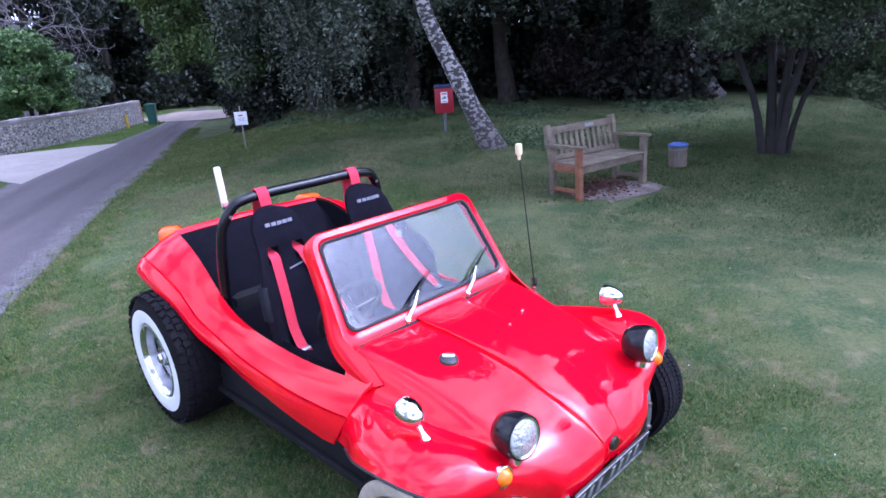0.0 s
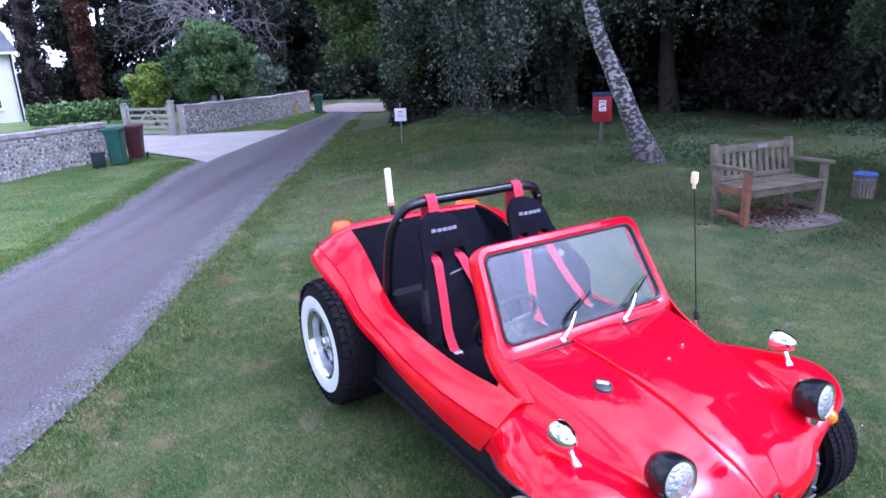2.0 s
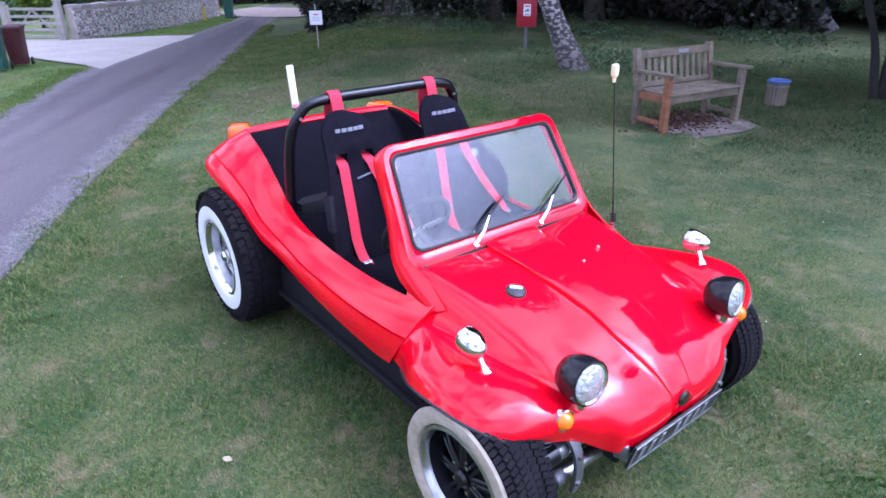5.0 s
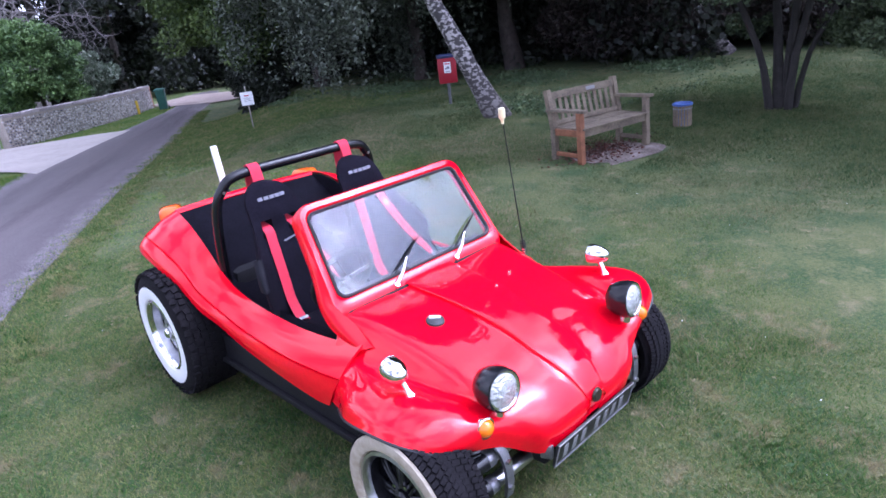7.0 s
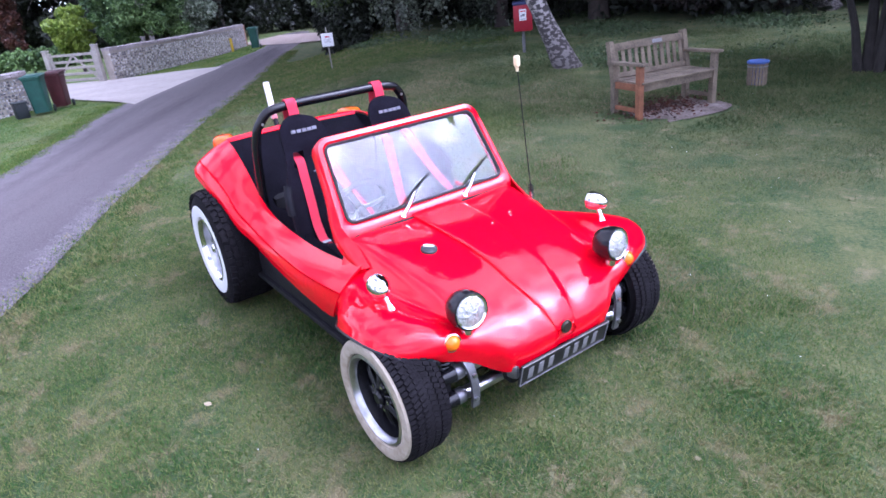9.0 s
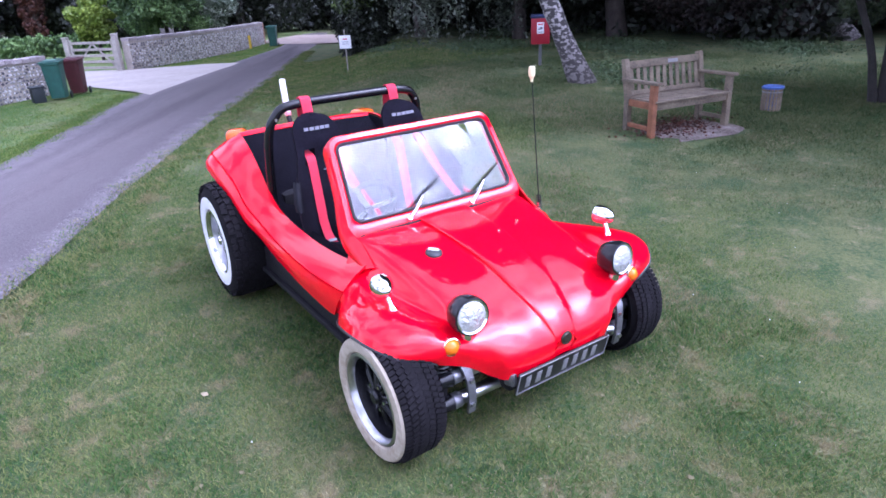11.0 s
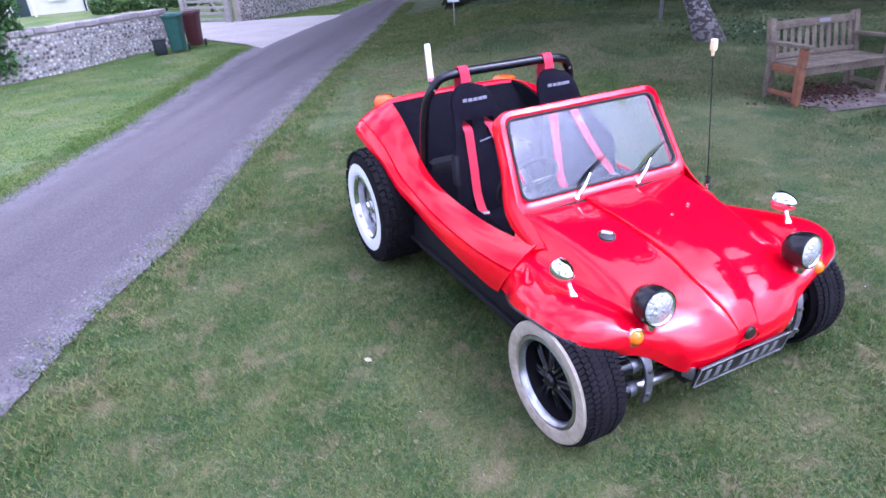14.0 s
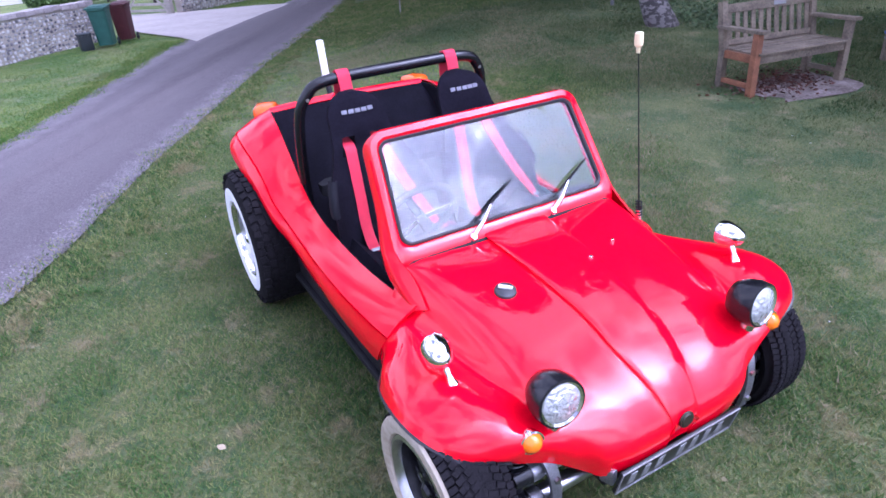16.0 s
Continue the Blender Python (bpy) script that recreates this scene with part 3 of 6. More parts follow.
blades("grass", GRASS_BLADE, 760000, 0.008, 0.024, (-4.5, 3.2, -3.6, 4.0), "short green lawn grass blades", 0.0030, 1.1, bare)
blades("grass", GRASS_BLADE, 190000, 0.008, 0.024, (1.7, 5.4, -0.6, 6.2), "short lawn grass towards the trees", 0.0034, 1.1)


def lush(x, y):
    """Uneven patches where the lawn stands greener and longer."""
    k = np.sin(x * 3.3 + 1.3 * np.sin(y * 2.1)) * np.sin(y * 3.9 + 1.6 * np.sin(x * 1.7 + 0.5)) + 0.5 * np.sin(x * 8.1 + y * 5.3) * np.sin(y * 9.4 - x * 3.7)
    return k > 0.30 + 0.45 * rng.random(len(x))


blades("grass", TUFT_BLADE, 330000, 0.014, 0.034, (-4.5, 4.6, -3.6, 5.0), "lusher green tufts in patches of the lawn", 0.0032, 1.0, lush)


def edge_grass():
    """Grass that creeps over both edges of the lane in uneven tufts."""
    for edge, sign, first, last, mat in ((RIGHT_EDGE, 1, 20, 100, GRASS_BLADE), (LEFT_EDGE, -1, 28, 84, VERGE_BLADE)):
        xs, ys = [], []
        for k in range(first, last):
            a, b = edge[k], edge[k + 1]
            side = Vector(((b - a).y, -(b - a).x, 0)).normalized() * sign
            n = int((b - a).length * 1500)
            u = rng.random(n)
            reach = np.array([noise.noise((k * 1.3 + q * 1.3, 5.0 * sign, 0)) for q in u])
            off = rng.random(n) ** 0.8 * 0.55 - 0.13 + 0.30 * reach
            xs.append(a.x + (b.x - a.x) * u + side.x * off)
            ys.append(a.y + (b.y - a.y) * u + side.y * off)
        x, y = np.concatenate(xs), np.concatenate(ys)
        out = ~on_apron(x, y)
        grow_blades("grass", mat, x[out], y[out], 0.018, 0.040, "grass tufts creeping over the lane edge", 0.005, 1.0, 0.012)


edge_grass()
blades("grass", ROUGH_SHADED_BLADE, 330000, 0.018, 0.042, (-12, 1.8, 2.6, 11), "longer rough green grass", 0.0042, 1.1, bare)
blades("grass", VERGE_BLADE, 210000, 0.010, 0.022, (-18, -4.0, -8, 3.6), "bright mown grass of the far verge", 0.008, 1.3)
blades("grass", DRY_BLADE, 170000, 0.015, 0.045, (-9, 1.6, 0.2, 6.0), "pale dry seed grass", 0.0035, 1.0, lambda x, y: bare(x, y) & (np.sin(x * 1.7 + 0.6) * np.sin(y * 1.9 + x * 0.4) > -0.15))
blades("grass", DRY_BLADE, 60000, 0.010, 0.024, (-3.5, 3.4, -3.6, 2.5), "straw in the short lawn", 0.0020, 1.6, lambda x, y: np.sin(x * 2.3 + y) * np.sin(y * 2.9 - 0.6 * x) > 0.1)
WORN = ((1.57, -0.59, 0.15), (0.74, -1.85, 0.15), (1.4, 0.68, 0.13), (-0.21, -0.87, 0.16), (-0.45, -1.2, 0.18), (2.2, 1.5, 0.22), (1.6, 2.3, 0.25), (0.9, 3.1, 0.22), (-0.6, 2.2, 0.2), (-2.3, 2.6, 0.3), (-3.4, 3.6, 0.35), (0.66, 5.1, 0.2))
blades("grass", DRY_BLADE, 240000, 0.006, 0.020, (-4.5, 3.2, -3.6, 5.6), "bleached grass of worn spots in the lawn", 0.0030, 1.8, lambda x, y: sum(np.exp(-((x - a) ** 2 + (y - b) ** 2) / (2 * r * r)) for a, b, r in WORN) > 0.25 + 0.75 * rng.random(len(x)))
blades("grass", GRASS_BLADE, 110000, 0.02, 0.05, (-18, -8, 2.2, 9), "rough grass of the bank beside the lane", 0.011, 0.8)
blades("grass", VERGE_BLADE, 60000, 0.02, 0.05, (-31, -15, 2.0, 11.0), "mown grass verge below the flint wall", 0.012, 0.8, lambda x, y: (verge_side(x, y) > 0) & (y > 2.3 + 0.82 * (-x - 22.6)))
blades("grass", ROUGH_SHADED_BLADE, 170000, 0.02, 0.05, (-2.5, 5.0, 3.4, 18), "grass beneath the trees", 0.006, 1.1, lambda x, y: bare(x, y))


def flecks(name, mat, n, region, size, label, category):
    """Tiny flat scraps that lie scattered in the grass."""
    x, y = rng.uniform(region[0], region[1], n), rng.uniform(region[2], region[3], n)
    ok = road_side(x, y) > 0.4
    x, y = x[ok], y[ok]
    a = rng.uniform(0, 2 * np.pi, len(x))
    r = size * rng.uniform(0.5, 1.2, len(x))
    ring = [np.stack([x + r * np.cos(a + k * np.pi / 3), y + r * np.sin(a + k * np.pi / 3) * 0.8, ground_z(x, y) + 0.020 + 0.004 * np.sin(a + 2 * k)], -1) for k in range(6)]
    tagged(arrays(name, np.stack(ring, 1).reshape(-1, 3), np.arange(6 * len(x)).reshape(-1, 6), mat), label, category, kind="stuff")


flecks("daisies", SIGN_WHITE, 70, (-3.5, 4.0, -1.5, 6.5), 0.0045, "tiny white daisies dotted through the lawn", "flowers")
flecks("dry_scraps", DRY_BLADE, 260, (-4, 3.2, -3.2, 5.0), 0.012, "small dry leaf scraps scattered in the grass", "leaf litter")


# ---- plants ----
def leaf_quads(p, size, flat=0.0):
    """Leaf-shaped quads at points p, turned at random."""
    n = len(p)
    u = rng.normal(size=(n, 3))
    u[:, 2] *= 1 - flat
    u /= np.linalg.norm(u, axis=1)[:, None]
    w = rng.normal(size=(n, 3))
    w -= u * (w * u).sum(1)[:, None]
    w /= np.linalg.norm(w, axis=1)[:, None]
    s = (size * rng.uniform(0.6, 1.3, n))[:, None]
    v = np.stack([p - u * s, p + w * s * 0.55 - u * s * 0.1, p + u * s, p - w * s * 0.55 - u * s * 0.1], 1).reshape(-1, 3)
    return v, np.arange(4 * n).reshape(-1, 4)


def cloud(centre, radius, n, hollow=0.55):
    """Points in a ragged ball, denser towards its shell."""
    d = rng.normal(size=(n, 3))
    d /= np.linalg.norm(d, axis=1)[:, None]
    r = hollow + (1 - hollow) * rng.random(n) ** 0.7
    lump = 1 + 0.16 * np.sin(d[:, 0] * 5 + centre[0]) * np.sin(d[:, 1] * 6 + centre[1]) + 0.1 * np.sin(d[:, 2] * 9 + d[:, 0] * 7)
    return np.asarray(centre) + d * (r * lump)[:, None] * np.asarray(radius)


def crown(name, parent, blobs, size, mat, label=""):
    """One mesh of leaves: blobs of (x, y, z, rx, ry, rz, count)."""
    p = np.concatenate([cloud(b[:3], b[3:6], int(b[6])) for b in blobs])
    p = p[p[:, 2] > ground_z(p[:, 0], p[:, 1]) + 0.05]
    v, f = leaf_quads(p, size)
    ob = arrays(name, v, f, mat, parent)
    if label:
        ob["label"] = label
    return ob


def blobs_round(x, y, z, rx, ry, rz, count, small, seed):
    """Ragged clumps on the shell of a large form."""
    r = random.Random(seed)
    out = []
    for _ in range(count):
        a, e = r.uniform(0, 2 * math.pi), math.asin(r.uniform(-0.8, 1))
        k = r.uniform(0.55, 1.0)
        s = small * r.uniform(0.7, 1.3)
        out.append((x + rx * k * math.cos(a) * math.cos(e), y + ry * k * math.sin(a) * math.cos(e), z + rz * k * math.sin(e), s, s, s * 0.8))
    return out


def trunk(name, parent, points, radii, mat, seg=12, rough=0.0):
    bm = bmesh.new()
    fine = spline(points, 6)
    rad = [float(np.interp(k / (len(fine) - 1), np.linspace(0, 1, len(radii)), radii)) for k in range(len(fine))]
    tube(bm, fine, rad, seg)
    for v in bm.verts:
        v.co += Vector((noise.noise(v.co * 3), noise.noise(v.co * 3 + Vector((5, 0, 0))), 0)) * rough
    return part(name, bm, mat, parent)


def strands(n, top, spread, drop, per, leaf):
    """Points along hanging twigs, below points of a canopy."""
    pts = []
    for _ in range(n):
        x, y = rng.normal(0, spread[0]), rng.normal(0, spread[1])
        z = top[2] + rng.normal(0, spread[2])
        length = drop * rng.uniform(0.5, 1.2)
        t = rng.random(per)
        sway = rng.normal(0, 0.10, 2)
        p = np.stack([top[0] + x + sway[0] * t * length + rng.normal(0, leaf, per), top[1] + y + sway[1] * t * length + rng.normal(0, leaf, per), z - t * length], -1)
        pts.append(p)
    return np.concatenate(pts)


def birch_tree(name, label, base, path, radii, canopies, n, drop, size, mat=LEAF_BIRCH, bark=BIRCH):
    ob = empty(name, label, "tree", group="trees at the wood edge", m=Matrix.Translation((0, 0, 0)))
    trunk("trunk", ob, path, radii, bark, 14, 0.02)
    top = Vector(path[-1])
    for c in canopies:
        trunk("limb", ob, [path[-2], tuple((Vector(path[-2]) + Vector(c)) / 2 + Vector((0, 0, 0.6))), c], [radii[-1] * 0.9, radii[-1] * 0.5, 0.02], BARK, 7)
    p = []
    for c in canopies:
        for _ in range(9):
            bunch = (c[0] + rng.normal(0, 0.8), c[1] + rng.normal(0, 0.8), c[2] + rng.normal(0, 0.6))
            p.append(strands(n // 9, bunch, (0.20, 0.20, 0.2), drop * rng.uniform(0.45, 1.1), 80, 0.07))
    p = np.concatenate(p)
    p = p[p[:, 2] > ground_z(p[:, 0], p[:, 1]) + 0.1]
    v, f = leaf_quads(p, size)
    arrays("crown", v, f, mat, ob)
    return ob


lean_birch = birch_tree("birch_tree", "leaning silver birch with white and black bark", (-4.5, 6.0), [(-4.5, 6.2, 0.1), (-4.7, 6.05, 0.65), (-5.03, 5.86, 1.5), (-5.4, 5.65, 2.5), (-5.68, 5.48, 4.2), (-5.78, 5.73, 6.5)], [0.24, 0.165, 0.14, 0.12, 0.09, 0.05],
           [(-6.2, 4.9, 5.0), (-4.8, 6.2, 5.0), (-6.6, 6.0, 4.6), (-5.6, 7.0, 4.8)], 60, 1.9, 0.035)
edge_birch = birch_tree("birch_tree", "upright birch at the edge of the dark wood", (-9.0, 12.1), [(-9.0, 12.1, 0.2), (-9.15, 12.0, 1.6), (-9.1, 12.0, 3.4), (-9.0, 12.1, 6.5)], [0.30, 0.20, 0.17, 0.07], [(-8.9, 9.6, 5.2), (-7.5, 10.0, 4.6), (-6.8, 11.2, 4.8), (-7.6, 9.2, 5.6)], 100, 2.6, 0.048, LEAF_BIRCH, BARK)
slender_birch = birch_tree("birch_tree", "slender birch leaning over the grass", (-4.3, 14.2), [(-4.15, 14.2, 0.15), (-4.55, 14.05, 0.8), (-4.85, 13.9, 1.8), (-5.0, 13.8, 4.5)], [0.26, 0.17, 0.15, 0.1], [(-4.8, 11.6, 4.2), (-3.4, 12.4, 4.6), (-5.8, 12.6, 4.6), (-2.8, 13.2, 4.4)], 80, 2.2, 0.05, LEAF_WOOD_SHADE)
# weeping canopies over the shade behind the sign
weeping_birch = birch_tree("birch_tree", "weeping birch with hanging grey-green foliage", (-14.4, 9.3), [(-14.4, 9.4, 0.2), (-14.3, 9.3, 2.5), (-14.2, 9.2, 5.0), (-14.2, 9.2, 8.0)], [0.26, 0.22, 0.17, 0.08],
           [(-14.6, 7.9, 4.9), (-13.6, 8.6, 4.2), (-12.6, 8.4, 4.8), (-12.2, 9.4, 3.9), (-15.4, 8.6, 5.2), (-13.2, 8.2, 6.4), (-11.2, 9.6, 4.6)], 130, 3.0, 0.055, LEAF_BIRCH, BARK)
bank_birch = birch_tree("birch_tree", "weeping birch over the shaded bank", (-10.8, 9.6), [(-10.9, 10.3, 0.3), (-10.8, 10.2, 2.5), (-10.7, 10.1, 5.0), (-10.6, 10, 8.0)], [0.2, 0.17, 0.14, 0.07],
           [(-10.2, 8.4, 4.6), (-9.4, 8.9, 4.4), (-8.9, 9.4, 5.0), (-11.0, 8.4, 5.2), (-9.9, 8.6, 6.2), (-8.2, 8.0, 5.6)], 120, 2.4, 0.052, LEAF_BIRCH, BARK)


def high_crown(tree, x, y, z, rx, ry, rz, count, n, size, mat, seed):
    """The upper crown of a tall tree, well above the ground and out of view."""
    each = max(40, n // count)
    crown("upper_crown", tree, [(*b, each) for b in blobs_round(x, y, z, rx, ry, rz, count, 0.8, seed)], size, mat)


def leafy_tree(name, label, stems, blobs, n, size, mat, bark=BARK, group="trees at the wood edge", m=None):
    """Stems of (points, radii), and clumps of leaves that share n leaves."""
    ob = empty(name, label, "tree", group=group, m=m)
    for pts, rad in stems:
        trunk("trunk", ob, pts, rad, bark, 9, 0.02)
    each = max(40, n // len(blobs))
    crown("crown", ob, [(*b, each) for b in blobs], size, mat)
    return ob


# the tall upper crowns of the wood's edge, overhead and against the sky: out of view, they darken what the paint
# mirrors
high_crown(lean_birch, -6.2, 6.8, 9.6, 3.8, 3.4, 4.0, 130, 40000, 0.14, LEAF_SHADE, 61)
high_crown(bank_birch, -9.8, 9.8, 10.5, 4.2, 3.6, 5.0, 130, 40000, 0.15, LEAF_SHADE, 62)
high_crown(weeping_birch, -14.0, 9.6, 10.5, 4.2, 3.6, 5.0, 110, 34000, 0.16, LEAF_SHADE, 64)
high_crown(edge_birch, -8.4, 13.2, 12.0, 4.2, 3.6, 5.5, 110, 30000, 0.18, LEAF_SHADE, 65)
high_crown(slender_birch, -4.4, 13.6, 9.0, 3.4, 3.0, 4.6, 100, 30000, 0.16, LEAF_SHADE, 66)


# multi-stemmed tree beyond the bench
stems = []
for dx, dy, lx, ly, r in ((-0.10, -0.06, -0.50, -0.35, 0.048), (-0.02, 0.02, -0.18, 0.15, 0.064), (0.05, 0.05, 0.10, 0.1, 0.058), (0.11, 0.0, 0.36, -0.2, 0.048), (0.15, 0.12, 0.6, 0.3, 0.036)):
    stems.append(([(-0.75 + dx, 7.9 + dy, 0.0), (-0.75 + dx + lx * 0.25, 7.9 + dy + ly * 0.25, 0.8), (-0.75 + dx + lx, 7.9 + dy + ly, 2.1), (-0.75 + dx + lx * 1.6, 7.9 + dy + ly * 1.6, 4.5)], [r * 1.35, r, r * 0.8, r * 0.4]))
small_tree = leafy_tree("small_tree", "dark multi-stemmed tree with a dense low crown", stems, blobs_round(-0.4, 8.2, 2.65, 2.3, 1.8, 1.35, 105, 0.36, 3) + blobs_round(0.3, 8.3, 1.15, 0.55, 0.55, 0.45, 16, 0.26, 4) + blobs_round(-1.3, 8.1, 1.25, 0.3, 0.3, 0.2, 5, 0.14, 9) + blobs_round(-0.7, 8.3, 5.0, 2.2, 2.0, 1.4, 36, 0.7, 5), 190000, 0.024, LEAF_THORN, SHADED_BARK)

# unseen crown added beside the small tree to shade the grass near the bench
high_crown(small_tree, 2.2, 8.6, 6.0, 2.8, 2.3, 1.6, 50, 22000, 0.12, LEAF_SHADE, 63)
# the leafy tree over the lane's bend
leafy_tree("beech_tree", "green leafy tree overhanging the lane", [([(-21.5, 10.6, 0), (-21.3, 10.2, 3), (-21, 9.5, 7)], [0.3, 0.25, 0.12])],
           blobs_round(-19.8, 8.9, 4.6, 3.0, 2.2, 3.2, 90, 0.7, 11) + blobs_round(-17.0, 8.7, 2.3, 1.3, 0.9, 1.7, 40, 0.5, 12), 80000, 0.075, LEAF_GREEN)
leafy_tree("shrub", "dark shrub at the lane's corner under the trees", [([(-15.0, 7.7, -0.3), (-15.0, 7.7, 0.4)], [0.05, 0.03])], blobs_round(-15.0, 7.7, 0.3, 0.9, 0.6, 0.6, 20, 0.3, 13) + blobs_round(-17.6, 9.0, 0.9, 1.5, 0.8, 1.3, 30, 0.45, 14), 30000, 0.05, LEAF_WOOD_SHADE)


def wood(name, label, spots, height, n, size, mat, seed, low=0.3):
    """A belt of woodland: trunks and clumps of leaves from the ground to the tops."""
    ob = empty(name, label, "woodland", kind="stuff")
    r = random.Random(seed)
    bm = bmesh.new()
    blobs = []
    for x, y in spots:
        h = height * r.uniform(0.8, 1.2)
        tube(bm, [(x, y, -0.2), (x + r.uniform(-0.4, 0.4), y + r.uniform(-0.4, 0.4), h * 0.5), (x + r.uniform(-0.8, 0.8), y, h * 0.9)], [0.28, 0.2, 0.05], 7)
        for _ in range(28):
            s = r.uniform(0.9, 1.7)
            blobs.append((x + r.gauss(0, 1.7), y + r.gauss(0, 1.7), low * h + (1 - low) * h * r.random() ** 1.5, s, s, s * 0.8, n // (28 * len(spots))))
    part("trunk", bm, BARK, ob)
    crown("crown", ob, blobs, size, mat)
    return ob


# belts whose leaf colour already carries the shade under the canopy
wood("woodland", "dark dense woodland behind the bank", [(-19 + 2.3 * k, 13.6 + 1.0 * math.sin(k * 2.1) + 0.5 * k) for k in range(8)], 12, 150000, 0.10, LEAF_WOOD_SHADE, 21, 0.0)
wood("woodland", "deep dark woodland beyond the bank", [(-26 + 3.2 * k, 18.5 + 1.6 * math.sin(k * 1.3) + 0.6 * k) for k in range(10)], 15, 130000, 0.20, LEAF_WOOD_SHADE, 22, 0.03)
wood("woodland", "tall trees beyond the lawn", [(-1.5 + 3.0 * k, 20.5 + 1.2 * math.sin(k * 1.9 + 1) + 0.8 * k) for k in range(4)], 9, 70000, 0.13, LEAF_WOOD_SHADE, 23, 0.06)
wood("woodland", "tall dark conifers behind the cottage", [(-56 - 2 * math.sin(k * 3), 0.5 + 3.2 * k + 0.6 * math.sin(k * 5)) for k in range(9)], 14, 140000, 0.22, LEAF_WOOD_SHADE, 24, 0.0)
wood("woodland", "dark trees behind the garden wall", [(-43 - 1.5 * math.sin(k * 2.2), 6.0 + 3.2 * k) for k in range(6)], 14, 80000, 0.18, LEAF_WOOD_SHADE, 25, 0.0)
crown_low = empty("bramble_bank", "dark mauve undergrowth beneath the trees", "undergrowth", kind="stuff")
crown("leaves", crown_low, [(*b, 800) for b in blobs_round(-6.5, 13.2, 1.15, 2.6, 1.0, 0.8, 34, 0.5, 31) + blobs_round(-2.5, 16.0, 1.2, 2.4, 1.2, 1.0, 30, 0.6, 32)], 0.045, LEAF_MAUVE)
n_lit = 900
lx, ly = rng.normal(-1.66, 0.17, n_lit), rng.normal(4.80, 0.34, n_lit)
v, f = leaf_quads(np.stack([lx, ly, ground_z(lx, ly) + rng.uniform(0.018, 0.03, n_lit)], -1), 0.020, 0.8)
tagged(arrays("leaf_litter", v, f, LEAF_BROWN), "brown fallen leaves under the bench", "leaf litter", kind="stuff")
ivy = empty("ground_ivy", "low ivy and nettles on the shaded bank", "ground cover", kind="stuff")
n_ivy = 70000
ix, iy = rng.uniform(-14, -2.5, n_ivy), rng.uniform(5.6, 13, n_ivy)
ok = (road_side(ix, iy) > 1.2) & (np.sin(ix * 1.1) * np.sin(iy * 1.3 + ix * 0.3) + rng.normal(0, 0.35, n_ivy) > 0.48) & (iy > 5.9 - 0.08 * ix)
ix, iy = ix[ok], iy[ok]
v, f = leaf_quads(np.stack([ix, iy, ground_z(ix, iy) + rng.uniform(0.0, 0.11, len(ix))], -1), 0.028, 0.6)
arrays("leaves", v, f, LEAF_IVY, ivy)
# garden shrubs behind the wall
def moved(turn, scale):
    """Turns and scales what is laid out round the middle of the lawn, on the level of the lane."""
    c = Matrix.Translation((2.6, -1.75, -0.5))
    return c @ Matrix.Rotation(radians(turn), 4, "Z") @ Matrix.Scale(scale, 4) @ c.inverted()


GARDEN, BEHIND = moved(1.2, 1.18), moved(3.2, 1.0)
leafy_tree("garden_bush", "large rounded dark green garden bush behind the wall", [([(-23.0, 4.3, -0.6), (-23.0, 4.3, 0.8)], [0.1, 0.06])], blobs_round(-22.9, 4.30, 1.45, 1.5, 1.65, 1.50, 80, 0.38, 41), 50000, 0.055, LEAF_BUSH, group="garden shrubs", m=GARDEN)
leafy_tree("garden_bush", "lime green shrub beside the gate", [([(-24.5, 2.2, -0.6), (-24.5, 2.2, 0.6)], [0.06, 0.03])], blobs_round(-24.6, 2.15, 0.8, 0.7, 0.75, 1.0, 26, 0.28, 42), 12000, 0.07, LEAF_LIME, group="garden shrubs", m=GARDEN)
leafy_tree("garden_bush", "silvery variegated shrub behind the flint wall", [([(-24.5, 6.6, -0.6), (-24.5, 6.6, 0.8)], [0.06, 0.03])], blobs_round(-24.6, 6.5, 0.9, 0.7, 0.85, 1.0, 22, 0.3, 43), 7000, 0.06, LEAF_PALE, group="garden shrubs", m=GARDEN)
leafy_tree("laurel_hedge", "tall clipped bright green laurel hedge", [([(-13.4, -5.3, -0.3), (-13.4, -5.3, 1.2)], [0.08, 0.05])], blobs_round(-13.4, -4.75, 1.25, 0.8, 0.95, 1.75, 90, 0.36, 44) + blobs_round(-12.9, -6.7, 1.25, 0.9, 1.3, 1.75, 50, 0.4, 45), 52000, 0.06, LEAF_HEDGE, group="garden shrubs")
leafy_tree("garden_hedge", "low clipped hedge across the cottage garden", [([(-29, 1, -0.7), (-29, 1, 0.0)], [0.05, 0.03])], [(-29 + 0.2 * math.sin(k), -1.6 + 0.45 * k, -0.15, 0.4, 0.4, 0.45) for k in range(11)], 12000, 0.08, LEAF_BUSH, group="garden shrubs", m=GARDEN)
leafy_tree("conifer", "tall conifer with russet ivy-clad trunk", [([(-46, 3.6, -1.2), (-46, 3.7, 6), (-45.8, 3.8, 14)], [0.4, 0.35, 0.1])], [(-45.8 + 0.3 * math.sin(k * 2), 3.6 + 0.3 * math.cos(k * 3), 0.2 + 0.42 * k, 0.35 + 0.035 * k, 0.35 + 0.035 * k, 0.5) for k in range(18)], 12000, 0.1, LEAF_BROWN, group="conifers", m=BEHIND)
